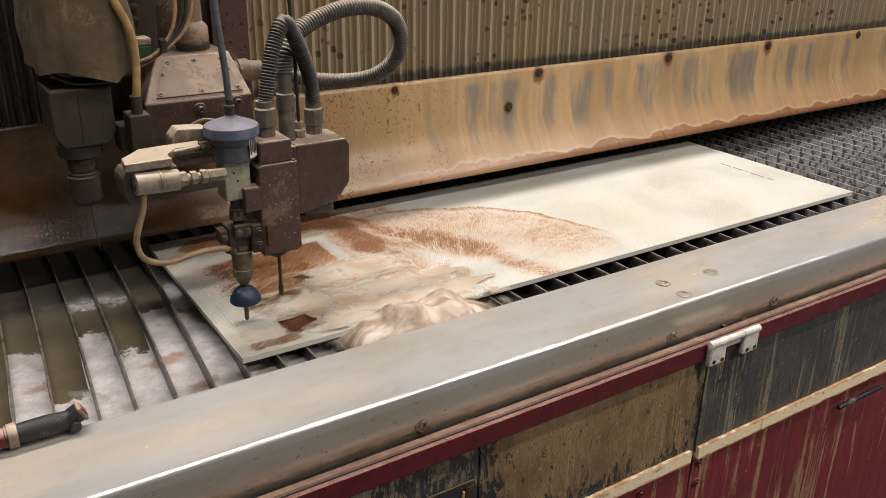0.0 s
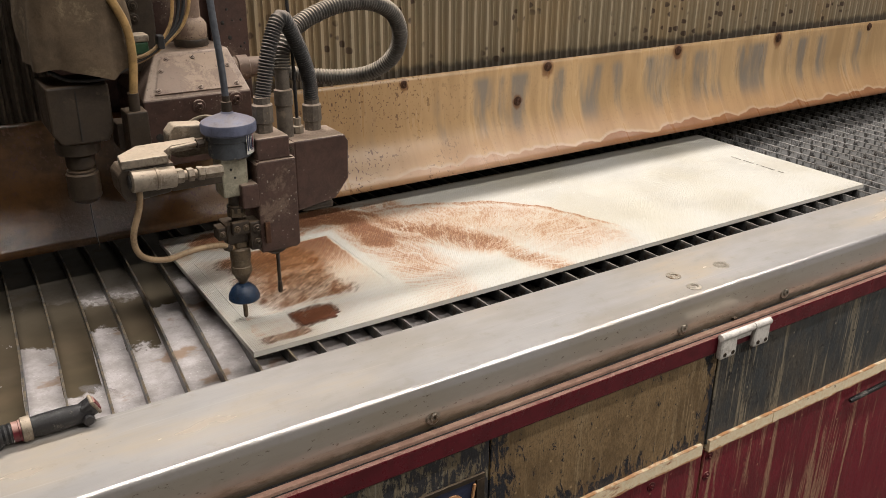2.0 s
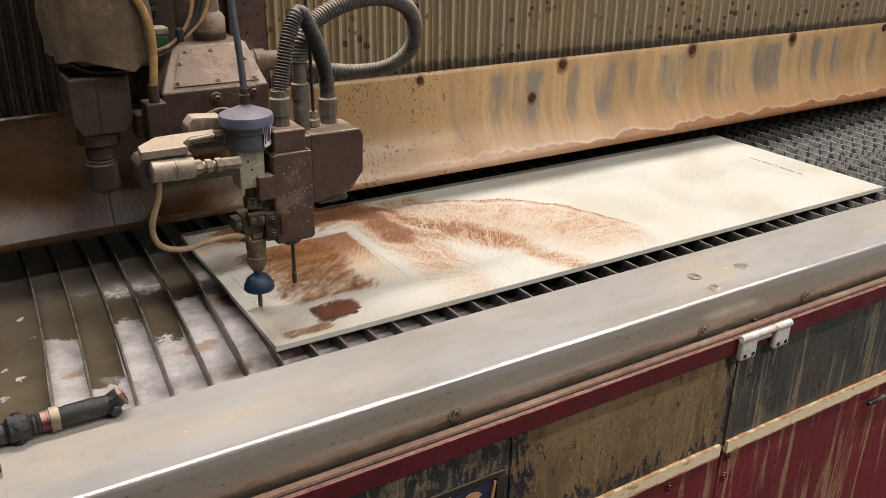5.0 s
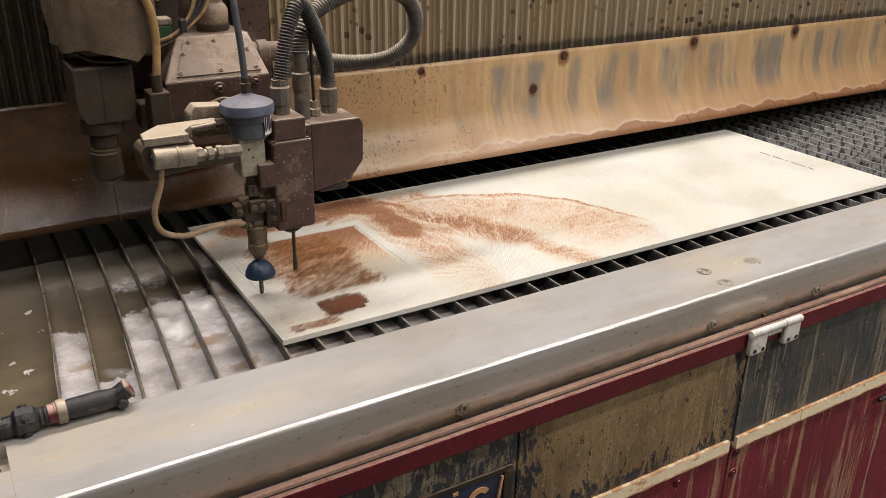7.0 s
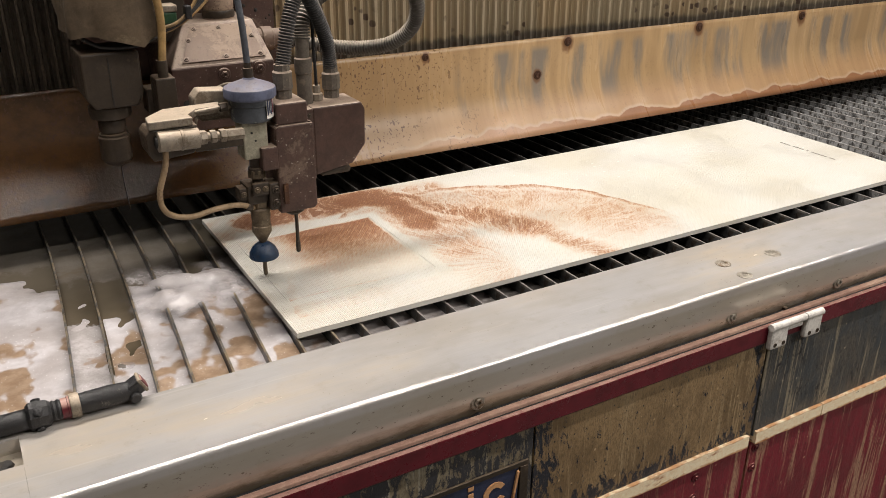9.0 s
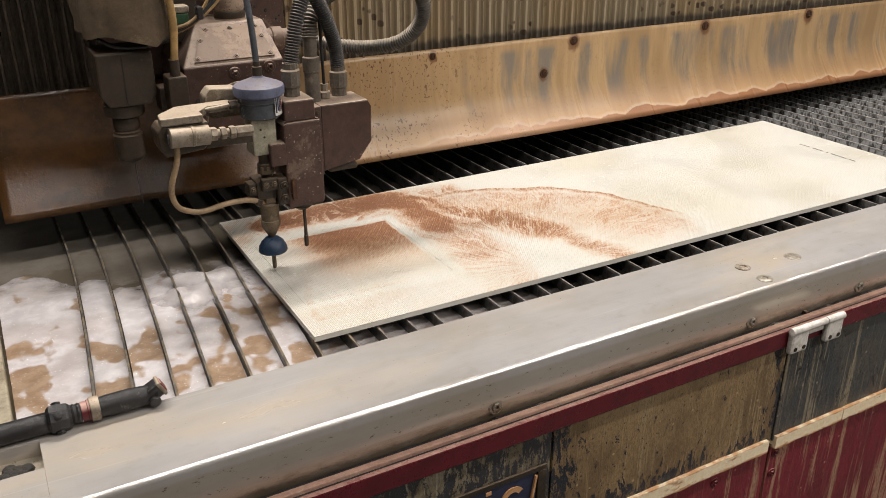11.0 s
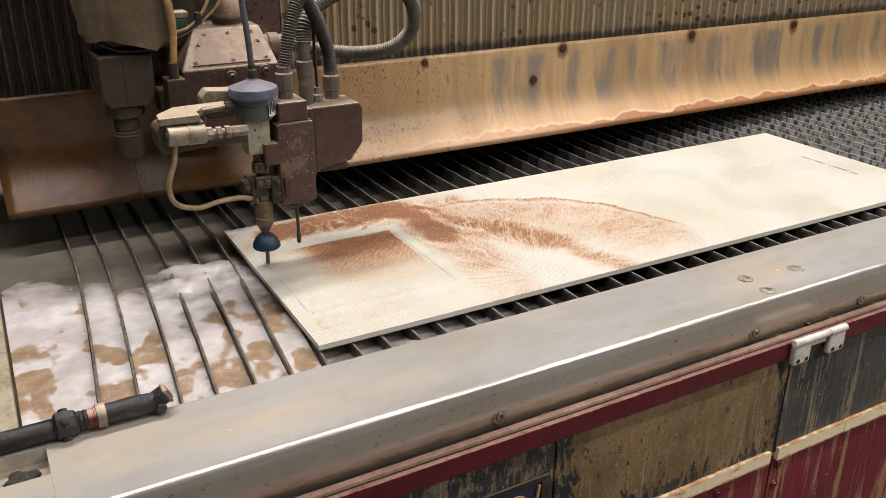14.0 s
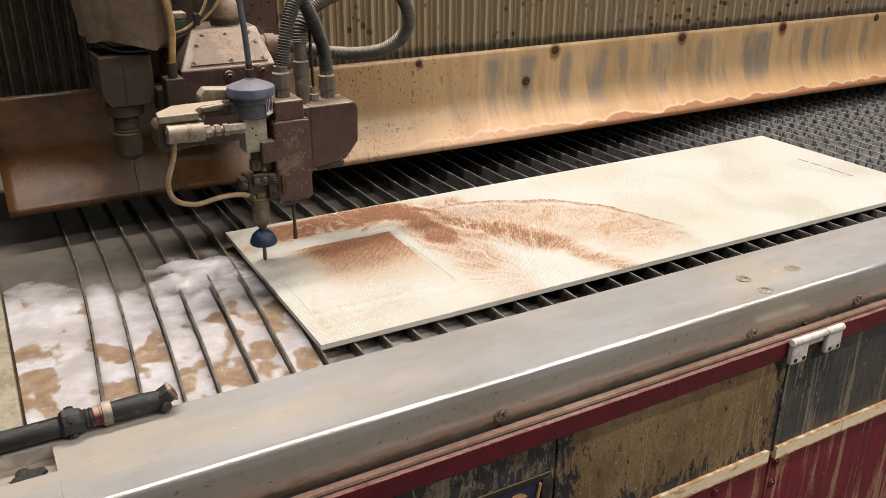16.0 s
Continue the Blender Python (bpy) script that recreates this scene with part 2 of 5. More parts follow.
def guard_material():
    n = Nodes("stained_guard_sheet_shaded_left")
    x, y, z = n.xyz()
    runs = n.noise((14, 1, 1.5), 4, 0.6, dist=0.4)
    wide = n.noise((2.2, 1, 2.0), 3, 0.5, off=(1.7, 0, 0))
    c = n.mix(n.step(runs, 0.35, 0.65), (0.54, 0.37, 0.20), (0.40, 0.265, 0.135))
    patch = n.math("MULTIPLY", n.step(n.noise((11, 1, 1.8), 5, 0.6, off=(0, 0, 3)), 0.47, 0.63), n.math("MULTIPLY", n.step(z, 1.19, 1.165), n.step(z, 0.99, 1.05)))
    c = n.mix(n.math("MULTIPLY", patch, n.step(x, 0.45, 0.7, 0.15, 0.85)), c, (0.20, 0.185, 0.165))
    scallop = n.math("ADD", n.math("MULTIPLY", n.math("SUBTRACT", n.cells((17, 0.01, 0.01)), 0.3), 0.020), n.math("MULTIPLY", n.math("SUBTRACT", n.noise((9, 1, 1), 4), 0.5), 0.03))
    low = n.math("ADD", z, scallop)
    c = n.mix(n.step(z, 1.07, 0.99, 0, 0.38), c, (0.60, 0.345, 0.18))
    c = n.mix(n.step(low, 0.978, 0.974, 0, 0.8), c, n.mix(n.step(x, 0.7, 1.4), (0.50, 0.31, 0.20), (0.28, 0.115, 0.05)))
    c = n.mix(n.math("MULTIPLY", n.step(low, 0.974, 0.977), n.step(low, 0.986, 0.978, 0, 0.4)), c, (0.66, 0.54, 0.42))
    # darker leftwards: brown stain, with the carriage's shade also painted into the colour
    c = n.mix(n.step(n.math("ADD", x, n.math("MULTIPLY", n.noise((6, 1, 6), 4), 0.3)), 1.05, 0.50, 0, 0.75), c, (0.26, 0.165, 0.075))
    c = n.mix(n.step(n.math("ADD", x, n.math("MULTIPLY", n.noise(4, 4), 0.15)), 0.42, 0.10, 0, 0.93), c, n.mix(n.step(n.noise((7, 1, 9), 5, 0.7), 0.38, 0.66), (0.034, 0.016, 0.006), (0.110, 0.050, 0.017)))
    # rust has bled out round the screws
    for hx, hz, r in ((0.648, 1.185, 0.016), (1.113, 1.184, 0.026), (1.628, 1.184, 0.026), (2.106, 1.184, 0.028), (1.011, 1.100, 0.020)):
        ax, az = n.math("SUBTRACT", x, hx), n.math("MULTIPLY", n.math("SUBTRACT", z, hz), 0.75)
        d = n.math("SQRT", n.math("ADD", n.math("MULTIPLY", ax, ax), n.math("MULTIPLY", az, az)))
        d = n.math("ADD", d, n.math("MULTIPLY", n.math("SUBTRACT", n.noise(70, 3), 0.5), 0.014))
        c = n.mix(n.step(d, r, r * 0.55, 0, 0.85), c, (0.17, 0.075, 0.03))
    flecks = n.math("MAXIMUM", n.step(n.noise((150, 150, 105), 2, 0.5), 0.61, 0.645), n.step(n.noise((66, 66, 50), 3, 0.6), 0.635, 0.665))
    sp = n.math("MULTIPLY", flecks, n.step(n.noise(7, 4), 0.40, 0.56))
    c = n.mix(n.math("MULTIPLY", sp, n.step(x, 1.0, 0.5, 0.12, 0.9)), c, (0.10, 0.05, 0.03))
    pebble = n.math("MULTIPLY", n.noise(170, 4, 0.7), n.step(x, 0.45, 0.15, 0.02, 0.22))
    n.bump(n.math("ADD", n.math("ADD", wide, n.math("MULTIPLY", runs, 0.4)), pebble), 0.35, 0.01)
    return n.done(c, n.math("MULTIPLY", n.step(runs, 0.3, 0.7, 0.24, 0.42), n.step(x, 0.0, 0.5, 0.60, 1.0)))


def pleat_material():
    n = Nodes("dirty_bellows_cloth")
    x, y, z = n.xyz()
    c = n.mix(n.noise((40, 40, 3), 4), (0.25, 0.20, 0.125), (0.17, 0.135, 0.085))
    # forward ridges mixed paler: light on the folds put into the colour
    c = n.mix(n.step(y, 0.512, 0.504, 0, 0.45), c, (0.40, 0.34, 0.245))
    c = n.mix(n.step(n.noise((5, 5, 2.5), 3), 0.5, 0.7, 0, 0.5), c, (0.30, 0.21, 0.11))
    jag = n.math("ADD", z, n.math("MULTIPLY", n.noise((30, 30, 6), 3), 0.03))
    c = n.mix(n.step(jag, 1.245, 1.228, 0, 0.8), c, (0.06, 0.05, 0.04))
    sp = n.math("MULTIPLY", n.step(n.cells((34, 3, 30)), 0.30, 0.20), n.step(n.noise(5, 3), 0.44, 0.58))
    c = n.mix(sp, c, (0.07, 0.045, 0.03))
    n.bump(n.noise(200, 3), 0.2, 0.001)
    return n.done(c, 0.75)


def panel_material(name, base, under, streaks, amount=0.5, flakes=0.3, flake=(0.04, 0.038, 0.036), broad=38.0, lines=0.55, rims=None):
    """Old paint with grit running down it and flaked patches."""
    n = Nodes(name)
    runs = n.noise((broad, broad, 1.2), 7, 0.70, dist=0.5)
    thin = n.noise((190, 190, 5), 4, 0.7)
    blot = n.noise((7, 7, 4.5), 7, 0.74)
    fine = n.noise((330, 330, 120), 4, 0.8)
    f = n.math("ADD", n.math("MULTIPLY", runs, 0.7), n.math("MULTIPLY", thin, 0.3))
    c = n.mix(n.step(blot, 0.43, 0.60, 0, 0.9), base, under)
    f = n.math("ADD", f, n.math("MULTIPLY", n.math("SUBTRACT", n.noise((3.2, 3.2, 1.1), 4, 0.6, off=(2, 0, 5)), 0.5), 0.55))
    c = n.mix(n.step(f, 0.61 - amount * 0.2, 0.675 - amount * 0.2), c, streaks)
    c = n.mix(n.step(fine, 0.46, 0.62, 0, 0.6), c, tuple(v * 0.35 for v in base))
    c = n.mix(n.step(thin, 0.56, 0.68, 0, lines), c, tuple(min(1, v * 1.25) for v in streaks))
    fl = n.noise((55, 55, 20), 7, 0.8, dist=0.5, off=(3, 1, 0))
    if rims:
        # the paint has come away most along the panel's rims
        x, y, z = n.xyz()
        e = n.math("MAXIMUM", n.math("MAXIMUM", n.step(x, rims[0] + 0.09, rims[0]), n.step(x, rims[1] - 0.06, rims[1])), n.step(z, 0.70, 0.64))
        fl = n.math("ADD", fl, n.math("MULTIPLY", e, 0.14))
    c = n.mix(n.step(fl, 0.69 - flakes * 0.3, 0.705 - flakes * 0.3), c, flake)
    c = n.mix(n.step(n.cells(52), 0.12, 0.07, 0, 0.9), c, (0.03, 0.028, 0.025))
    c = n.mix(n.step(n.cells(31), 0.10, 0.06, 0, 0.6), c, tuple(min(1, v * 1.5) for v in streaks))
    n.bump(n.math("ADD", n.math("ADD", fine, blot), n.step(fl, 0.67 - flakes * 0.3, 0.72 - flakes * 0.3)), 0.5, 0.002)
    return n.done(c, n.step(runs, 0.3, 0.7, 0.38, 0.65))


# where the slats stand at the tank's left end, and from where to where brown pools lie in the gaps after them
SLATS = (-0.322, -0.262, -0.201, -0.145, -0.083, -0.018, 0.042)
POOLS = ((0.02, 0.60), (0.27, 0.50), (0.07, 0.49), (0.28, 0.43), (0.20, 0.44), (0.33, 0.60), (0.50, 0.7), (0.50, 0.7))


def slat_bend(y):
    """The slats lean over towards the coping."""
    return -0.040 * max(0.0, 1 - y / 0.65) ** 1.5


def water_material():
    n = Nodes("muddy_water")
    x, y, z = n.xyz()
    big = n.noise((4, 5, 1), 4, 0.6)
    silt = n.math("MULTIPLY", n.step(n.math("ADD", x, n.math("MULTIPLY", big, 0.3)), 0.75, 0.25), n.step(n.math("ADD", y, n.math("MULTIPLY", big, 0.3)), 0.75, 0.25, 0.2, 1.0))
    c = n.mix(silt, n.mix(n.step(x, 0.5, 0.1), (0.020, 0.018, 0.015), (0.095, 0.084, 0.066)), n.mix(n.step(big, 0.35, 0.7), (0.085, 0.070, 0.047), (0.145, 0.112, 0.074)))
    # foam lies in strips between the slats, broken by rounded brown pools
    lean = n.math("MULTIPLY", n.math("POWER", n.step(y, 0.65, 0.0), 1.5), 0.040)
    row = n.math("ADD", x, lean)
    lo, hi, gap = POOLS[0][0], POOLS[0][1], 0.0
    for sx, a, b in zip(SLATS, POOLS, POOLS[1:]):
        past = n.math("GREATER_THAN", row, sx)
        lo = n.math("ADD", lo, n.math("MULTIPLY", past, b[0] - a[0]))
        hi = n.math("ADD", hi, n.math("MULTIPLY", past, b[1] - a[1]))
        gap = n.math("ADD", gap, past)
    wob = n.noise(1.0, 4, 0.6, co=n.vec(n.math("MULTIPLY", x, 22.0), n.math("MULTIPLY", y, 16.0), n.math("MULTIPLY", gap, 3.1)))
    yq = n.math("ADD", y, n.math("MULTIPLY", n.math("SUBTRACT", wob, 0.5), 0.16))
    pool = n.math("MULTIPLY", n.step(n.math("SUBTRACT", yq, lo), 0.0, 0.016), n.step(n.math("SUBTRACT", hi, yq), 0.0, 0.03))
    flecks = n.math("MULTIPLY", n.step(n.noise((26, 20, 1), 4, 0.6, off=(1, 6, 2)), 0.645, 0.67), n.step(row, -0.322, -0.33))
    pool = n.math("MULTIPLY", pool, n.math("SUBTRACT", 1.0, flecks))
    # the fade past y 0.4 puts the gantry's shade into the foam colour
    f = n.math("MULTIPLY", n.math("SUBTRACT", 1.0, pool), n.math("MULTIPLY", n.step(x, 0.60, 0.20), n.step(yq, 0.50, 0.40, 0.12, 1.0)))
    grey = n.mix(n.step(n.noise(26, 5, 0.65), 0.35, 0.65), (0.54, 0.515, 0.525), (0.36, 0.335, 0.33))
    # near-white specks paint the sparkle of bubbles
    grey = n.mix(n.math("MULTIPLY", n.step(n.cells(150), 0.16, 0.08), n.step(n.noise(14, 3), 0.40, 0.60)), grey, (0.85, 0.85, 0.85))
    grey = n.mix(n.step(n.noise(260, 3, 0.7), 0.52, 0.66, 0, 0.4), grey, (0.26, 0.24, 0.23))
    rusty = n.step(n.noise((10, 12, 1), 4, 0.6, off=(7, 3, 0)), 0.58, 0.66, 0, 0.8)
    grey = n.mix(rusty, grey, (0.30, 0.20, 0.13))
    c = n.mix(n.math("MULTIPLY", f, 0.92), c, grey)
    n.bump(n.math("ADD", n.math("MULTIPLY", n.noise(40, 3), 0.6), n.math("MULTIPLY", f, n.math("ADD", 0.6, n.math("MULTIPLY", n.cells(150), 0.3)))), 0.25, 0.003)
    return n.done(c, n.math("ADD", 0.10, n.math("MULTIPLY", f, 0.25)))


def foam_material(name, low, high, most, pools=0.0):
    """Bubbly foam that thins to nothing between two heights."""
    n = Nodes(name)
    x, y, z = n.xyz()
    shift = n.math("MULTIPLY", n.random(), 40.0)
    soft, wide = n.noise(30, 6, 0.6), n.noise((17, 13, 1), 2, 0.45, co=n.vec(n.math("ADD", x, shift), y, shift))
    c = n.mix(n.step(soft, 0.35, 0.65), (0.60, 0.58, 0.60), (0.47, 0.45, 0.465))
    c = n.mix(n.step(n.noise(9, 4, 0.6, off=(2, 2, 2)), 0.38, 0.66, 0, 0.6), c, (0.36, 0.32, 0.305))
    if pools:
        # brown water shows through, most of all a hand's width from the coping
        near = n.math("MULTIPLY", n.step(y, 0.36, 0.16), n.step(y, -0.02, 0.10, 0.5, 1.0))
        v = n.math("ADD", wide, n.math("MULTIPLY", near, 0.14))
        v = n.math("ADD", v, n.math("MULTIPLY", n.math("SUBTRACT", soft, 0.5), 0.10))
        brown = n.mix(n.step(n.noise(40, 4, 0.6), 0.4, 0.65), (0.235, 0.150, 0.085), (0.32, 0.225, 0.145))
        c = n.mix(n.step(v, 0.615, 0.685, 0, pools), c, brown)
    # tiny sparkles on the bubbles, put in as near-white colour
    c = n.mix(n.math("MULTIPLY", n.step(n.cells(150), 0.17, 0.07), n.step(n.noise(20, 3), 0.42, 0.62, 0.2, 0.95)), c, (0.95, 0.95, 0.95))
    n.bump(n.math("ADD", n.math("MULTIPLY", n.cells(300), 0.4), n.noise(60, 4)), 0.25, 0.002)
    n.done(c, 0.30)
    clear = n.add("ShaderNodeBsdfTransparent")
    m = n.add("ShaderNodeMixShader")
    v = n.math("ADD", z, n.math("MULTIPLY", n.math("SUBTRACT", soft, 0.5), (high - low) * 1.1))
    n.put(m.inputs[0], n.step(v, low, high, 0.0, most))
    n.put(m.inputs[1], clear.outputs[0]), n.put(m.inputs[2], n.b.outputs[0])
    n.put(n.t.nodes["Material Output"].inputs["Surface"], m.outputs[0])
    return n.m


def slat_material():
    n = Nodes("scarred_steel_slat")
    x, y, z = n.xyz()
    c = n.mix(n.noise((60, 26, 40), 6, 0.75), (0.03, 0.031, 0.033), (0.17, 0.172, 0.175))
    c = n.mix(n.step(n.noise((30, 40, 30), 4, off=(1, 2, 3)), 0.52, 0.62, 0, 0.85), c, (0.05, 0.035, 0.024))
    c = n.mix(n.step(n.noise((50, 60, 18), 5, 0.7, off=(5, 2, 1)), 0.54, 0.64, 0, 0.35), c, (0.20, 0.20, 0.195))
    lx = n.xyz(n.add("ShaderNodeObjectInfo").outputs["Location"])[0]
    c = n.mix(n.math("MULTIPLY", n.step(lx, 1.2, 1.9), n.step(n.noise((60, 48, 25), 5, 0.75, off=(9, 2, 1)), 0.42, 0.54, 0, 0.9)), c, (0.58, 0.59, 0.60))
    worn = n.math("MULTIPLY", n.step(z, 0.881, 0.886), n.step(n.noise((40, 50, 40), 4), 0.35, 0.6))
    c = n.mix(n.math("MULTIPLY", worn, n.step(lx, -0.1, 0.5, 0.6, 0.7)), c, n.mix(n.step(lx, 0.0, 0.2), (0.34, 0.27, 0.17), (0.30, 0.29, 0.27)))
    n.bump(n.noise(150, 4), 0.4, 0.002)
    return n.done(c, 0.38, 0.4)


def strip_material():
    n = Nodes("rust_stained_strip")
    x, y, z = n.xyz()
    lump, fine = n.noise((30, 30, 60), 6, 0.7), n.noise((180, 180, 180), 4, 0.7)
    c = n.mix(n.step(fine, 0.35, 0.7), (0.97, 0.86, 0.64), (0.90, 0.72, 0.47))
    rim = n.math("ADD", n.math("ABSOLUTE", n.math("SUBTRACT", z, 0.627)), n.math("MULTIPLY", n.math("SUBTRACT", lump, 0.5), 0.022))
    c = n.mix(n.step(rim, 0.0100, 0.0145, 0, 0.8), c, (0.50, 0.20, 0.05))
    c = n.mix(n.step(n.noise((9, 9, 20), 5, 0.7, off=(3, 0, 1)), 0.60, 0.70, 0, 0.85), c, (0.42, 0.16, 0.045))
    c = n.mix(n.step(n.noise((22, 22, 40), 5, 0.75, off=(1, 4, 1)), 0.62, 0.68, 0, 0.8), c, (0.16, 0.075, 0.035))
    n.bump(n.math("ADD", lump, fine), 0.5, 0.003)
    return n.done(c, 0.55)


def wall_material():
    n = Nodes("workshop_wall")
    c = n.mix(n.noise(1.5, 4), (0.12, 0.115, 0.10), (0.085, 0.08, 0.07))
    return n.done(c, 0.8)


STEEL, TILE, GUARD, PLEAT, WATER, SLAT, WALL = (f() for f in (steel_material, tile_material, guard_material, pleat_material, water_material, slat_material, wall_material))
FOAM = foam_material("white_foam", 0.860, 0.875, 0.92, 0.6)
CHANNELFOAM = foam_material("foam_in_channels", 0.857, 0.868, 0.96, 0.92)
MIST = foam_material("boiling_foam", 0.870, 0.890, 0.88)
MAROON = panel_material("maroon_panel", (0.22, 0.019, 0.034), (0.16, 0.020, 0.028), (0.40, 0.23, 0.15), 0.42, 0.12, (0.06, 0.02, 0.02), 30.0, 0.15)
OLIVE = panel_material("worn_olive_panel", (0.30, 0.205, 0.105), (0.17, 0.112, 0.056), (0.34, 0.25, 0.14), 0.5, 0.28, (0.022, 0.025, 0.034), 30.0, 0.4, (0.2535, 0.778))
DARKPANEL = panel_material("dark_worn_panel", (0.054, 0.062, 0.068), (0.10, 0.09, 0.075), (0.26, 0.225, 0.16), 0.36, 0.34, (0.03, 0.03, 0.032), 34.0, 0.4)
FLAKED = panel_material("flaked_grey_panel", (0.27, 0.235, 0.165), (0.16, 0.12, 0.07), (0.32, 0.30, 0.24), 0.4, 0.72, (0.035, 0.036, 0.042))
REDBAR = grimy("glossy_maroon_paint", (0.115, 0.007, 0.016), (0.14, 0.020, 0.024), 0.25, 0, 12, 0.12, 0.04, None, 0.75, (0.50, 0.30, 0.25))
DULLBOLT = grimy("dull_steel_bolt", (0.34, 0.31, 0.26), (0.16, 0.11, 0.065), 0.4, 0.6, 50, 0.35)
PINK = grimy("dusty_pink_ledge", (0.48, 0.30, 0.235), (0.56, 0.39, 0.30), 0.5, 0, 25, 0.5)
RUSTSTRIP = strip_material()
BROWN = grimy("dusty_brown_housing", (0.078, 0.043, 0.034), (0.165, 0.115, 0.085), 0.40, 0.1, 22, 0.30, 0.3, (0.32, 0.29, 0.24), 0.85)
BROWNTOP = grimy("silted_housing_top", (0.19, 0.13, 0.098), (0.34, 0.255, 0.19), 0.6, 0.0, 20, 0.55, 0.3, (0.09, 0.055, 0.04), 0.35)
DARK = grimy("dark_grimy_metal", (0.040, 0.028, 0.018), (0.085, 0.060, 0.038), 0.45, 0.0, 30, 0.35, 0.25, None, 0.4, (0.26, 0.19, 0.13))
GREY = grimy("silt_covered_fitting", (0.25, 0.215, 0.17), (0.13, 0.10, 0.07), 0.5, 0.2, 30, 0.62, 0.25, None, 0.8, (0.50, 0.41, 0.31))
IVORY = grimy("chipped_ivory_block", (0.36, 0.34, 0.26), (0.12, 0.10, 0.07), 0.5, 0.1, 40, 0.3)
BLUE = grimy("faded_blue_cap", (0.105, 0.12, 0.19), (0.26, 0.25, 0.27), 0.6, 0, 25, 0.30, 0.2, None, 0.25)
BLUEGREY = grimy("worn_blue_grey_cylinder", (0.075, 0.085, 0.10), (0.46, 0.45, 0.40), 0.5, 0.2, 30, 0.55)
RUSTBOLT = grimy("rusted_screw", (0.075, 0.032, 0.016), (0.16, 0.075, 0.035), 0.7, 0.1, 60, 0.4)
RUSTY = grimy("rust_filmed_nozzle", (0.15, 0.115, 0.075), (0.24, 0.20, 0.14), 0.45, 0.4, 45, 0.35, 0.3, (0.07, 0.03, 0.015), 0.3)
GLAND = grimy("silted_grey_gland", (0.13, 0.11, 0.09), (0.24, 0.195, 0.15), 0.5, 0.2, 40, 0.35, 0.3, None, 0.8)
RUBBER = grimy("dark_blue_rubber", (0.010, 0.032, 0.075), (0.030, 0.028, 0.028), 0.35, 0, 60, 0.42)
BLACK = grimy("black_rubber_hose", (0.016, 0.016, 0.018), (0.17, 0.155, 0.14), 0.42, 0, 45, 0.34, 0.45)
CONDUIT = grimy("ribbed_grey_conduit", (0.022, 0.023, 0.025), (0.085, 0.078, 0.066), 0.45, 0, 30, 0.32, 0.2, None, 0.3)
DUSTYCONDUIT = grimy("dusty_tan_conduit", (0.085, 0.078, 0.068), (0.04, 0.038, 0.036), 0.55, 0, 30, 0.35, 0.2, None, 0.75, (0.42, 0.36, 0.28))
CORD = grimy("blue_grey_cable", (0.09, 0.10, 0.12), (0.2, 0.18, 0.16), 0.5, 0, 30, 0.2)
AMBER = grimy("amber_hose", (0.42, 0.27, 0.11), (0.20, 0.135, 0.07), 0.4, 0, 25, 0.3)
BEIGE = grimy("beige_hose", (0.34, 0.24, 0.14), (0.18, 0.12, 0.07), 0.45, 0, 30, 0.3)
CLOTH = grimy("dusty_brown_cloth_bag", (0.115, 0.082, 0.050), (0.19, 0.145, 0.092), 0.85, 0, 10, 0.45, 0.5)
WHITE = grimy("white_hinge_paint", (0.70, 0.68, 0.64), (0.50, 0.44, 0.36), 0.45, 0, 25, 0.25, 0.1)
NAVY = grimy("navy_sign", (0.025, 0.035, 0.08), (0.05, 0.05, 0.06), 0.4, 0, 25, 0.2)
BLACKPLEAT = grimy("black_bellows", (0.070, 0.053, 0.038), (0.12, 0.09, 0.063), 0.7, 0, 20, 0.3)
CONCRETE = grimy("grey_concrete", (0.11, 0.105, 0.095), (0.075, 0.07, 0.065), 0.8, 0, 4, 0.4)
INK = grimy("grey_print", (0.16, 0.15, 0.13), (0.24, 0.22, 0.18), 0.6, 0, 40, 0.2)
CREAMBAR = grimy("tan_silt_ledge", (0.33, 0.29, 0.21), (0.22, 0.18, 0.12), 0.6, 0, 15, 0.5)
# real grit on the clogged bolt; painted-in shade for the gap, seam and holes
GRIT_AND_SHADE = grimy("black_grit_and_shade", (0.022, 0.020, 0.018), (0.05, 0.04, 0.03), 0.6, 0, 60, 0.4, 0.5)
GREEN = grimy("green_connector", (0.02, 0.075, 0.032), (0.10, 0.09, 0.06), 0.5, 0, 40, 0.2)


# ---------------------------------------------------------------- mesh helpers
def box(bm, x0, x1, y0, y1, z0, z1, bevel=0.0, turn=None):
    r = bmesh.ops.create_cube(bm, size=1.0)
    m = Matrix.Translation(((x0 + x1) / 2, (y0 + y1) / 2, (z0 + z1) / 2)) @ (turn or Matrix()) @ Matrix.Diagonal((x1 - x0, y1 - y0, z1 - z0, 1))
    bmesh.ops.transform(bm, matrix=m, verts=r["verts"])
    if bevel:
        edges = list({e for v in r["verts"] for e in v.link_edges})
        bmesh.ops.bevel(bm, geom=edges, offset=bevel, segments=2, profile=0.5, affect="EDGES")
    return bm


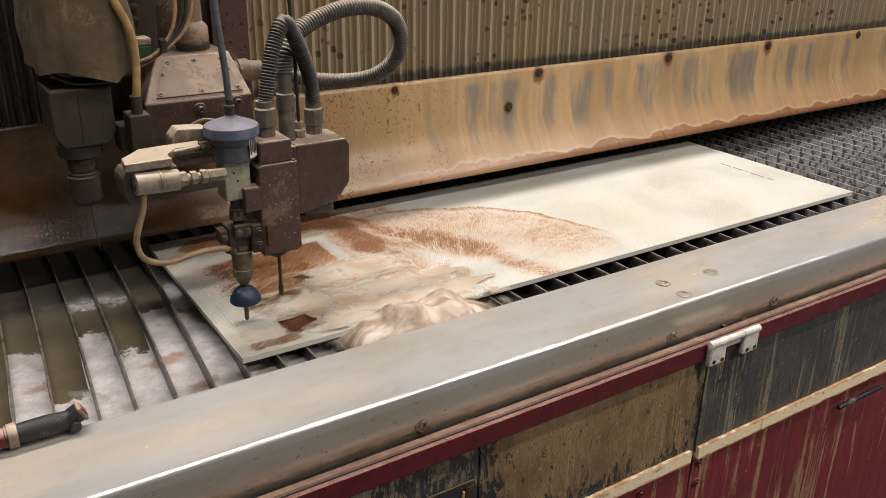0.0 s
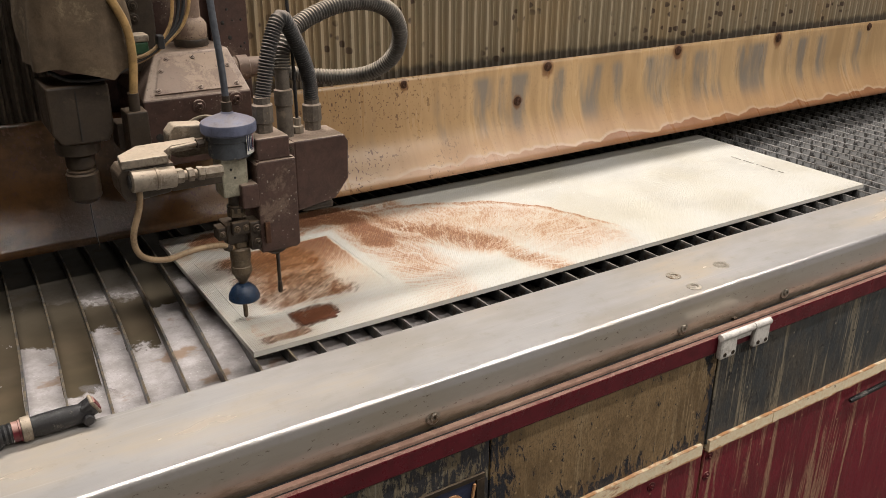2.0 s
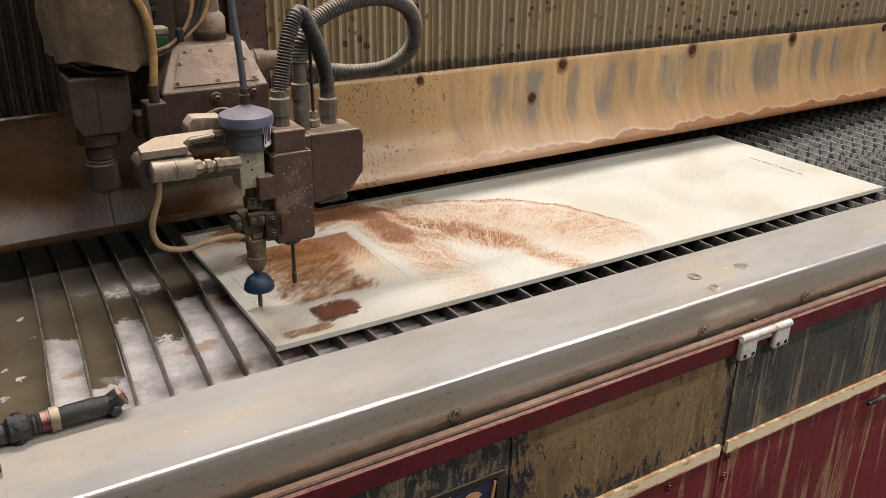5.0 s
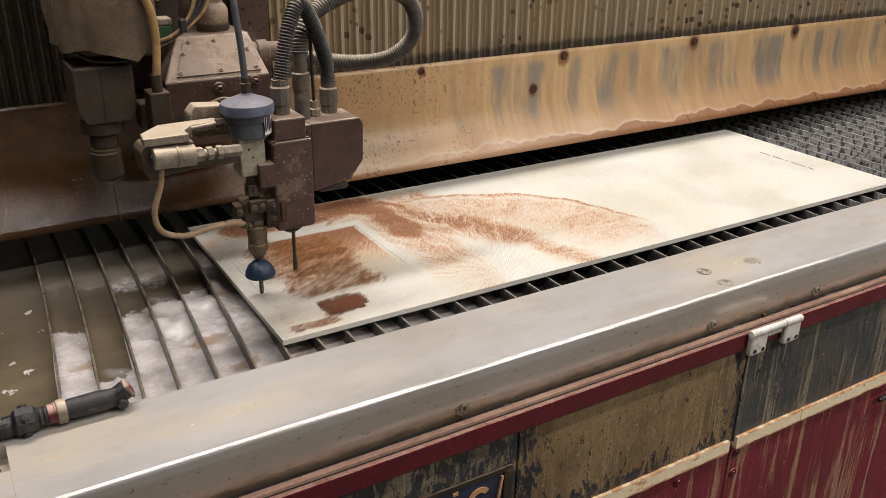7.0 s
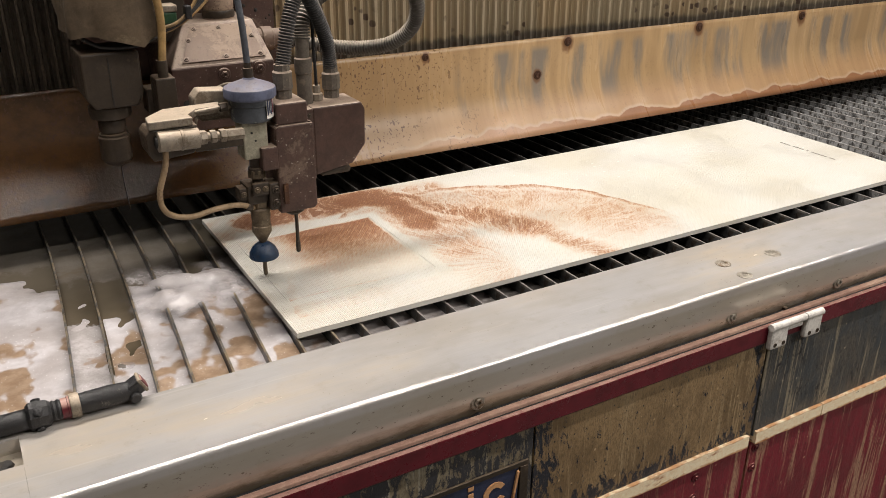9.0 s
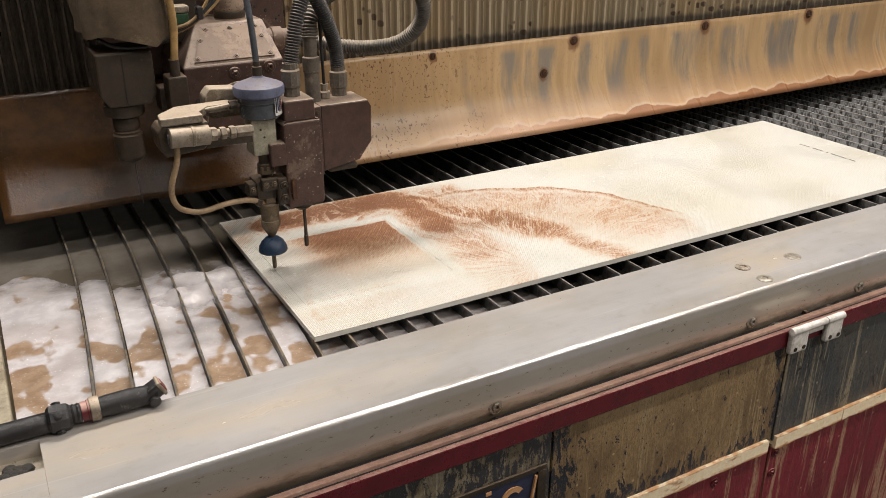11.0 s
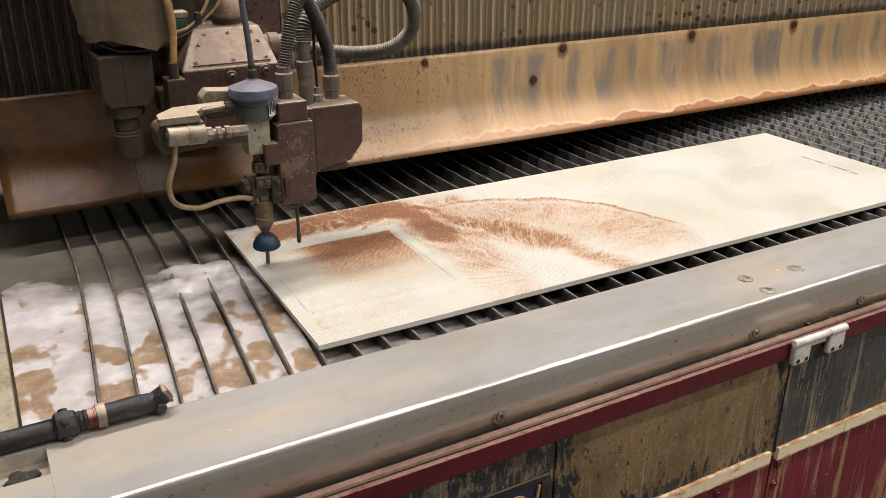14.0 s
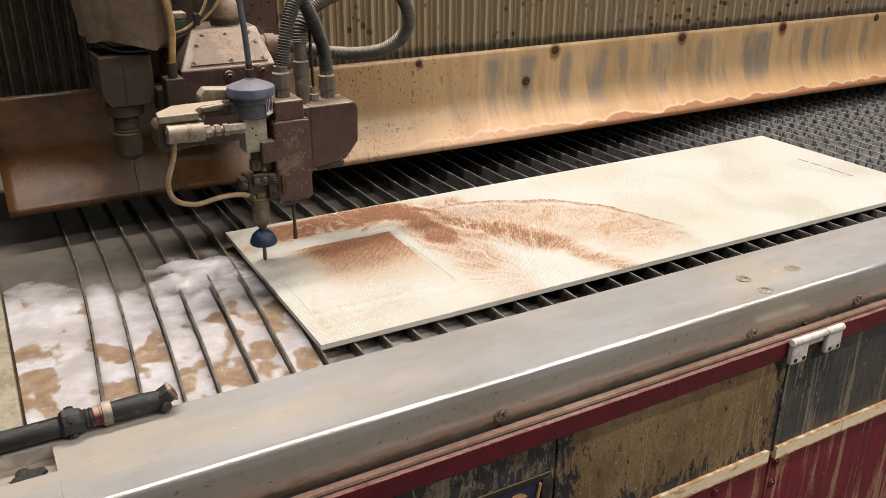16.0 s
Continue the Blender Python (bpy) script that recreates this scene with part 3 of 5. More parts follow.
def prism(bm, pts, axis, lo, hi, bevel=0.0):
    """A flat outline pushed along an axis. pts are the two other coordinates in order."""
    def at(p, v):
        return {"x": (v, p[0], p[1]), "y": (p[0], v, p[1]), "z": (p[0], p[1], v)}[axis]
    a, b = [bm.verts.new(at(p, lo)) for p in pts], [bm.verts.new(at(p, hi)) for p in pts]
    faces = [bm.faces.new(a), bm.faces.new(b)]
    k = len(pts)
    faces += [bm.faces.new((a[i], a[(i + 1) % k], b[(i + 1) % k], b[i])) for i in range(k)]
    bmesh.ops.recalc_face_normals(bm, faces=faces)
    if bevel:
        bmesh.ops.bevel(bm, geom=list({e for f in faces for e in f.edges}), offset=bevel, segments=2, profile=0.5, affect="EDGES")
    return bm


def lathe(bm, profile, m=None, seg=28):
    """Turn (radius, height) pairs about z."""
    m = m or Matrix()
    rings = []
    for r, h in profile:
        rings.append([bm.verts.new(m @ Vector((r * math.cos(2 * math.pi * i / seg), r * math.sin(2 * math.pi * i / seg), h))) for i in range(seg)])
    for a, b in zip(rings, rings[1:]):
        for i in range(seg):
            bm.faces.new((a[i], a[(i + 1) % seg], b[(i + 1) % seg], b[i])).smooth = seg > 11
    bm.faces.new(rings[0][::-1]), bm.faces.new(rings[-1])
    for k in range(len(profile)):
        crease = k in (0, len(profile) - 1)
        if not crease:
            (r0, h0), (r1, h1), (r2, h2) = profile[k - 1:k + 2]
            d = math.atan2(h2 - h1, r2 - r1) - math.atan2(h1 - h0, r1 - r0)
            crease = abs((d + math.pi) % (2 * math.pi) - math.pi) > 0.6
        if crease:
            for i in range(seg):
                bm.edges.get((rings[k][i], rings[k][(i + 1) % seg])).smooth = False
    return bm


def along(p, q):
    """A frame at p whose z points to q."""
    d = Vector(q) - Vector(p)
    return Matrix.Translation(p) @ d.to_track_quat("Z", "Y").to_matrix().to_4x4()


def smooth_path(pts, n):
    """Points along a smooth line through pts."""
    p = [Vector(v) for v in pts]
    p = [2 * p[0] - p[1], *p, 2 * p[-1] - p[-2]]
    out = []
    for i in range(1, len(p) - 2):
        for k in range(n):
            t = k / n
            out.append(0.5 * (2 * p[i] + (p[i + 1] - p[i - 1]) * t + (2 * p[i - 1] - 5 * p[i] + 4 * p[i + 1] - p[i + 2]) * t * t + (3 * p[i] - p[i - 1] - 3 * p[i + 1] + p[i + 2]) * t ** 3))
    return out + [p[-2]]


def tube(bm, pts, r, n=10, seg=12, ribs=0.0, pitch=0.0):
    """A hose through pts; ribs > 0 gives it rings that deep, pitch apart."""
    path = smooth_path(pts, n)
    if ribs:
        dense, need = [], pitch / 4
        for a, b in zip(path, path[1:]):
            k = max(1, round((b - a).length / need))
            dense += [a.lerp(b, i / k) for i in range(k)]
        path = dense + [path[-1]]
    side, rings = None, []
    for i, p in enumerate(path):
        d = (path[min(i + 1, len(path) - 1)] - path[max(i - 1, 0)]).normalized()
        side = (side - d * side.dot(d)).normalized() if side else d.orthogonal().normalized()
        up = d.cross(side)
        rr = r + (ribs * (0.0, 0.8, 1.0, 0.8)[i % 4] - ribs * 0.5 if ribs else 0.0)
        rings.append([bm.verts.new(p + rr * (math.cos(2 * math.pi * k / seg) * side + math.sin(2 * math.pi * k / seg) * up)) for k in range(seg)])
    for a, b in zip(rings, rings[1:]):
        for k in range(seg):
            bm.faces.new((a[k], a[(k + 1) % seg], b[(k + 1) % seg], b[k])).smooth = True
    bm.faces.new(rings[0][::-1]), bm.faces.new(rings[-1])
    return bm


def mesh_of(name, bm, material):
    bmesh.ops.recalc_face_normals(bm, faces=bm.faces)
    me = bpy.data.meshes.new(name)
    bm.to_mesh(me), bm.free()
    me.materials.append(material)
    return me


def part(name, bm, material, parent, label=""):
    ob = new(name, mesh_of(name, bm, material))
    ob.parent = parent
    return tagged(ob, label)


def thing(name, label, category, bm=None, material=None, group="", kind=""):
    ob = new(name, mesh_of(name, bm, material) if bm else None)
    return tagged(ob, label, category, group, kind)


def B():
    return bmesh.new()


def screw(bm, p, axis, r=0.007, h=0.004):
    """A hexagon head with a washer, standing out along axis."""
    m = along(p, Vector(p) + Vector(axis))
    lathe(bm, [(r * 1.7, 0), (r * 1.7, h * 0.35), (r * 1.5, h * 0.5)], m, 16)
    lathe(bm, [(r, h * 0.3), (r, h), (r * 0.8, h * 1.15), (r * 0.45, h * 1.15), (r * 0.45, h * 0.6)], m, 6)


# ---------------------------------------------------------------- the room
def room():
    # room shell out of view, added so its tone sets the bounced light
    thing("floor", "grey concrete workshop floor", "floor", box(B(), -4, 7, -4, 5, -0.1, 0), CONCRETE, kind="structure")
    for nm, b in (("wall_west", (-4.2, -4, -4, 5, 0, 3.8)), ("wall_east", (7, 7.2, -4, 5, 0, 3.8)), ("wall_south", (-4.2, 7.2, -4.2, -4, 0, 3.8)), ("wall_north", (-4.2, 7.2, 5, 5.2, 0, 3.8))):
        thing(nm, "unseen plain painted wall added to close the room", "wall", box(B(), *b), WALL, kind="structure")
    thing("ceiling", "unseen plain ceiling added to close the room", "ceiling", box(B(), -4.2, 7.2, -4.2, 5.2, 3.8, 4.0), WALL, kind="structure")


room()


# ---------------------------------------------------------------- the tank, rail and front panels
X0, X1 = -1.4, 3.6


def tank():
    tank_ob = thing("cutting_tank", "water-filled steel cutting tank with worn maroon and olive front", "machine tank")
    # stainless coping along the front, with a rolled front edge
    prof = [(-0.160, 0.875), (-0.160, 0.958), (-0.164, 0.962)]
    for k in range(13):
        a = math.pi / 2 * k / 12
        prof.append((-0.3255 - 0.0065 * math.sin(a), 0.9565 + 0.0065 * math.cos(a)))
    prof += [(-0.331, 0.905), (-0.326, 0.876), (-0.300, 0.876)]
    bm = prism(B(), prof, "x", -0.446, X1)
    for f in bm.faces:
        f.smooth = len(f.verts) == 4 and min(e.calc_length() for e in f.edges) < 0.0024
    for e in bm.edges:
        e.smooth = all(f.smooth for f in e.link_faces)
    notch = prof[:2] + [(-0.164, 0.962), (-0.183, 0.9625), (-0.183, 0.942), (-0.244, 0.942), (-0.244, 0.963)] + prof[3:]
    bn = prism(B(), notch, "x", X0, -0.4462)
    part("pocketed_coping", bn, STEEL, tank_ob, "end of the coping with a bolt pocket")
    bn = B()
    for k in range(9):
        a, r = 2.4 * k, 0.004 + 0.0016 * k
        lathe(bn, [(0.010, 0), (0.008, 0.004), (0.003, 0.006)], pose(-0.482 + r * math.cos(a), -0.213 + r * math.sin(a), 0.942), 9)
    part("clogged_bolt", bn, GRIT_AND_SHADE, tank_ob, "bolt clogged with black grit")
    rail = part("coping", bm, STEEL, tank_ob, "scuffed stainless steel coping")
    for x, y in ((0.752, -0.25), (0.749, -0.305), (1.85, -0.25)):
        bm = B()
        lathe(bm, [(0.014, 0), (0.014, 0.0015), (0.008, 0.003), (0.006, 0.003), (0.005, 0.001)], pose(x, y, 0.9625), 20)
        part("top_screw", bm, DULLBOLT, rail)
    bm = B()
    lathe(bm, [(0.016, 0), (0.0155, 0.0008), (0.012, 0.001)], pose(0.872, -0.262, 0.9625), 20)
    part("plug", bm, DULLBOLT, rail)
    for x in (-0.40, 0.161, 0.701, 0.993, 1.53, 2.07):
        bm = B()
        screw(bm, (x, -0.3295, 0.901), (0, -1, 0.12), 0.0075, 0.005)
        part("face_bolt", bm, DULLBOLT, rail)
    # maroon angle below the coping
    ledge = part("ledge", prism(B(), [(-0.3345, 0.862), (-0.3345, 0.881), (-0.3505, 0.8855), (-0.3505, 0.862)], "x", X0, X1, 0.001), PINK, tank_ob, "dusty pink top of the angle")
    # black strip that paints the shadow in the gap behind the angle
    part("gap_shade", box(B(), X0, X1, -0.3560, -0.3508, 0.862, 0.8800), GRIT_AND_SHADE, tank_ob, "dark strip standing in for the shaded gap between ledge and angle")
    part("red_angle", box(B(), X0, X1, -0.3665, -0.3565, 0.848, 0.8835, 0.0025), REDBAR, tank_ob, "glossy maroon painted steel angle")
    bm = B()
    k = 400
    pts = [(X0 + (X1 - X0) * i / k, 0.879 + 0.0035 * noise.noise(Vector((i * 0.9, 0, 0))) + 0.003 * noise.noise(Vector((i * 0.13, 4, 0)))) for i in range(k + 1)]
    prism(bm, pts + [(X1, 0.871), (X0, 0.871)], "y", -0.3335, -0.3275)
    part("grit_seam", bm, BLACK, tank_ob, "black grit packed under the coping")
    part("dark_joint", box(B(), 0.842, 0.850, -0.334, -0.326, 0.872, 0.884), DARK, tank_ob)
    # upper panels
    for a, b, mt, lb in ((X0, 0.250, FLAKED, "grey panel with flaking dark paint"), (0.2535, 0.778, OLIVE, "worn olive steel panel"), (0.7825, 1.55, DARKPANEL, "dark streaked steel panel"), (1.554, X1, OLIVE, "worn olive steel panel")):
        part("upper_panel", box(B(), a, b, -0.357, -0.330, 0.628, 0.868, 0.0015), mt, tank_ob, lb)
    for a, b in ((X0, 0.766), (0.786, 0.978), (0.981, 1.72), (1.724, X1)):
        bm = B()
        k = max(2, int((b - a) / 0.02))
        pts = [(a + (b - a) * i / k, 0.640 + 0.003 * noise.noise(Vector((a * 5 + i * 0.7, 0, 0)))) for i in range(k + 1)]
        pts += [(a + (b - a) * i / k, 0.612 + 0.004 * noise.noise(Vector((a * 5 + i * 0.5, 9, 0)))) for i in range(k, -1, -1)]
        prism(bm, pts, "y", -0.364, -0.345)
        part("rust_strip", bm, RUSTSTRIP, tank_ob, "cream strip bleeding rust")
    for a, b in ((X0, 0.778), (0.784, 1.74), (1.745, X1)):
        part("lower_panel", box(B(), a, b, -0.3555, -0.330, 0.02, 0.610, 0.0015), MAROON, tank_ob, "maroon painted panel with run marks")
    for x, z in ((0.64, 0.585), (0.80, 0.595), (0.80, 0.545), (0.64, 0.535), (1.6, 0.58)):
        bm = B()
        screw(bm, (x, -0.3555, z), (0, -1, 0), 0.006, 0.004)
        part("panel_screw", bm, REDBAR, tank_ob)
    bm = lathe(B(), [(0.004, 0), (0.006, 0.003), (0.006, 0.16), (0.004, 0.163)], along((1.255, -0.368, 0.575), (1.42, -0.372, 0.582)), 12)
    part("pull_bar", bm, BLACK, tank_ob, "dark rusty pull bar")
    # tank sides and inner walls
    part("inner_wall", box(B(), X0, X1, -0.158, -0.13, 0.3, 0.872), DARK, tank_ob)
    part("back_wall", box(B(), X0, X1, 2.1, 2.16, 0.02, 0.95), DARK, tank_ob)
    part("side_wall", box(B(), X1, X1 + 0.05, -0.33, 2.16, 0.02, 0.95), DARK, tank_ob)
    part("side_wall", box(B(), X0 - 0.05, X0, -0.33, 2.16, 0.02, 0.95), DARK, tank_ob)
    part("left_ledge", box(B(), -0.60, -0.478, -0.128, 2.09, 0.70, 0.888, 0.004), CREAMBAR, tank_ob, "silt-covered flat ledge")
    return tank_ob


tank()


def hinge():
    h = thing("hinge", "white painted two-knuckle steel hinge on the tank front", "hinge")
    for a, b in ((0.757, 0.802), (0.850, 0.895)):
        bm = box(B(), a, b, -0.379, -0.3665, 0.838, 0.884, 0.005)
        leaf = part("leaf", bm, WHITE, h)
        for x, z in ((a + 0.012, 0.846), (a + 0.034, 0.846), ):
            bm = B()
            lathe(bm, [(0.0042, 0), (0.0042, 0.001), (0.002, 0.001), (0.002, 0.0003)], along((x, -0.379, z + 0.002), (x, -0.4, z + 0.002)), 12)
            part("hinge_screw", bm, DARK, leaf)
    bm = B()
    m = along((0.757, -0.374, 0.884), (0.9, -0.374, 0.884))
    lathe(bm, [(0.007, 0), (0.007, 0.045)], m, 16)
    part("knuckle", bm, WHITE, h)
    bm = B()
    lathe(bm, [(0.007, 0.093), (0.007, 0.138)], m, 16)
    part("knuckle", bm, WHITE, h)
    bm = B()
    lathe(bm, [(0.0060, 0.046), (0.0066, 0.048), (0.0066, 0.090), (0.0060, 0.092)], m, 16)
    part("pin_sleeve", bm, WHITE, h)
    part("sleeve_leaf", box(B(), 0.806, 0.846, -0.374, -0.367, 0.866, 0.884, 0.002), WHITE, h)


hinge()


def sign():
    s = thing("sign", "navy sign with cream shapes on the tank front", "sign")
    part("plate", box(B(), -0.10, 0.222, -0.3595, -0.3575, 0.70, 0.775, 0.0005), NAVY, s)
    part("frame", box(B(), -0.12, 0.240, -0.362, -0.3575, 0.777, 0.786, 0.001), DARK, s)
    part("frame", box(B(), 0.224, 0.240, -0.362, -0.3575, 0.68, 0.7765, 0.001), DARK, s)
    part("mark", box(B(), 0.128, 0.138, -0.3615, -0.3598, 0.735, 0.760, 0.0005), RUSTSTRIP, s)
    part("mark", box(B(), 0.128, 0.138, -0.3615, -0.3598, 0.766, 0.773, 0.0005), RUSTSTRIP, s)
    bm = B()
    pts = [(0.178 + 0.022 * math.cos(a), 0.742 + 0.022 * math.sin(a)) for a in np.linspace(0.6, 5.7, 16)]
    pts += [(0.178 + 0.012 * math.cos(a), 0.742 + 0.012 * math.sin(a)) for a in np.linspace(5.7, 0.6, 16)]
    prism(bm, pts, "y", -0.3615, -0.3598)
    part("mark", bm, RUSTSTRIP, s)
    part("mark", box(B(), 0.212, 0.2165, -0.364, -0.3598, 0.70, 0.772, 0.0008, pose(0, 0, 0, 0, 9, 0)), RUSTSTRIP, s, "peeled cream sliver")


sign()

water = thing("water", "muddy brown tank water with pale foam", "water", box(B(), X0, X1, -0.125, 2.095, 0.60, 0.862), WATER, kind="structure")


def slats():
    bed = thing("slat_bed", "rows of scarred steel slats standing in the tank", "slat bed")
    rng = random.Random(4)
    meshes = []
    for v in range(5):
        bm = B()
        k, rows = 40, []
        for i in range(k + 1):
            y = -0.125 + 2.2 * i / k
            bend = 0.004 * math.sin(1.6 * y + v) + 0.005 * noise.noise(Vector((y * 2, v * 7, 0)))
            if v >= 3:
                bend = 0.3 * bend + slat_bend(y)
            top = 0.8885 - 0.004 * abs(noise.noise(Vector((y * 14, v * 3, 1)))) - 0.002 * abs(noise.noise(Vector((y * 45, v * 3, 5))))
            rows.append([bm.verts.new((bend + dx, y, z)) for dx, z in ((-0.0022, 0.74), (0.0022, 0.74), (0.0018, top), (-0.0018, top))])
        for a, b in zip(rows, rows[1:]):
            for j in range(4):
                bm.faces.new((a[j], a[(j + 1) % 4], b[(j + 1) % 4], b[j]))
        bm.faces.new(rows[0]), bm.faces.new(rows[-1][::-1])
        meshes.append(mesh_of("slat", bm, SLAT))
    xs = list(SLATS)
    x = 0.0606
    while x < X1 - 0.1:
        xs.append(x)
        x += 0.0578
    for x in xs:
        ob = new("slat", meshes[rng.randrange(3, 5) if x < 0.05 else rng.randrange(3)])
        ob.parent = bed
        ob.location = (x + rng.uniform(-0.002, 0.002), 0, rng.uniform(-0.002, 0))


slats()


# ---------------------------------------------------------------- the tile being cut
def tile():
    t = thing("tile", "cream porcelain tile with waffled back and rusty silt stains", "tile")
    L, W, za, zb = 1.765, 0.60, 0.890, 0.900
    sx0, sx1, sy0, sy1 = 0.028, 0.342, 0.118, 0.432
    bm = B()
    # the sheet round the square cut-out, in four bars that meet at the corners
    xs, ys = (0.0, sx0, sx1, L), (0.0, sy0, sy1, W)
    low, top = [[[bm.verts.new((x, y, z)) for y in ys] for x in xs] for z in (za, zb)]
    for i in range(3):
        for j in range(3):
            if (i, j) == (1, 1):
                continue
            for g in (low, top):
                bm.faces.new((g[i][j], g[i + 1][j], g[i + 1][j + 1], g[i][j + 1]))
    for g0, g1 in (((0, 0), (0, 3)), ((3, 0), (3, 3))):
        i = g0[0]
        for j in range(3):
            bm.faces.new((low[i][j], low[i][j + 1], top[i][j + 1], top[i][j]))
    for j in (0, 3):
        for i in range(3):
            bm.faces.new((low[i][j], low[i + 1][j], top[i + 1][j], top[i][j]))
    for a, b in (((1, 1), (2, 1)), ((2, 1), (2, 2)), ((2, 2), (1, 2)), ((1, 2), (1, 1))):
        bm.faces.new((low[a[0]][a[1]], low[b[0]][b[1]], top[b[0]][b[1]], top[a[0]][a[1]]))
    part("sheet", bm, TILE, t)
    part("cut_square", box(B(), sx0 + 0.0007, sx1 - 0.0007, sy0 + 0.0007, sy1 - 0.0007, za, zb, 0.0004), TILE, t)
    # a line of small print, not legible
    rng, y = random.Random(2), 0.368
    while y > 0.185:
        w = rng.uniform(0.0035, 0.0055)
        part("print_bar", box(B(), 1.655, 1.655 + rng.uniform(0.0045, 0.0065), y - w, y, 0.9002, 0.9005), INK, t)
        y -= w + rng.choice((0.0015, 0.0015, 0.0015, 0.002, 0.011))


tile()


# ---------------------------------------------------------------- the gantry
# its own zero lies under the nozzle in y, at the table's zero in x
def gantry():
    g = thing("gantry", "travelling bridge with pleated bellows and a stained splash guard", "machine bridge")
    # splash guard: flat above, rolled forward below, uneven lower edge
    prof = []
    for k in range(19):
        z = 1.205 - 0.255 * k / 18
        s = max(0.0, (1.09 - z) / 0.14)
        prof.append((0.475 - 0.075 * s ** 1.7, z))
    bm = B()
    nx, xa, xb = 160, -0.43, 3.3
    front = []
    for i in range(nx + 1):
        x = xa + (xb - xa) * i / nx
        col = []
        for y, z in prof:
            w = 0.006 * noise.noise(Vector((x * 1.6, z * 3, 2))) * (1.25 - z) * 4
            col.append(bm.verts.new((x, y + w, z)))
        front.append(col)
    back = [[bm.verts.new((v.co.x, v.co.y + 0.004, v.co.z + (0.001 if j == len(prof) - 1 else 0))) for j, v in enumerate(c)] for c in front]
    for g0 in (front, back):
        for a, b in zip(g0, g0[1:]):
            for j in range(len(prof) - 1):
                bm.faces.new((a[j], b[j], b[j + 1], a[j + 1])).smooth = True
    for a, b, c, d in zip(front, front[1:], back, back[1:]):
        bm.faces.new((a[-1], b[-1], d[-1], c[-1])), bm.faces.new((a[0], b[0], d[0], c[0]))
    for e in (0, -1):
        for j in range(len(prof) - 1):
            bm.faces.new((front[e][j], front[e][j + 1], back[e][j + 1], back[e][j]))
    guard = part("splash_guard", bm, GUARD, g, "stained tan guard sheet with a rolled lower edge, left end painted in shade")
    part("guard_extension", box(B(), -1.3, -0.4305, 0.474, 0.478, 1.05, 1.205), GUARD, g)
    for x, z, r in ((0.648, 1.187, 0.010), (1.113, 1.187, 0.013), (1.628, 1.187, 0.014), (2.106, 1.187, 0.014), (2.62, 1.187, 0.014), (1.011, 1.102, 0.013)):
        bm = B()
        m = along((x, 0.474, z), (x, 0.3, z))
        lathe(bm, [(r, 0), (r * 0.95, 0.0015), (r * 0.62, 0.002), (r * 0.6, 0.005), (r * 0.45, 0.0055), (r * 0.3, 0.003)], m, 14)
        part("rusty_screw", bm, RUSTBOLT, guard)
    # pleated way cover
    def bellows(xa, xb, pitch, deep, zlo, zhi, y, mt, lb):
        bm = B()
        x, rows = xa, []
        while x < xb:
            for f, d in ((0.0, 0.0), (0.12, -1.0), (0.30, -0.9), (0.42, 0.0), (0.56, -0.25), (0.64, -0.95), (0.74, -0.3), (0.9, 0.3)):
                xx = x + f * pitch
                rows.append([bm.verts.new((xx, y + deep * d, z)) for z in (zlo, zhi)])
            x += pitch
        for a, b in zip(rows, rows[1:]):
            bm.faces.new((a[0], b[0], b[1], a[1]))
        return part("bellows", bm, mt, g, lb)
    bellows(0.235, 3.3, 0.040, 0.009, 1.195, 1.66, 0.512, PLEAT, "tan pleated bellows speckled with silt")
    bellows(-1.3, -0.16, 0.028, 0.014, 1.195, 1.66, 0.53, BLACKPLEAT, "black pleated bellows")
    part("beam", box(B(), -1.35, 3.35, 0.56, 0.80, 1.02, 1.66, 0.01), DARK, g)
    part("top_rail", box(B(), -1.35, 3.35, 0.49, 0.80, 1.662, 1.69, 0.005), DARK, g)
    part("trim_strip", box(B(), 0.205, 0.240, 0.488, 0.4985, 1.207, 1.66, 0.002), CREAMBAR, g)
    return g


GANTRY = gantry()


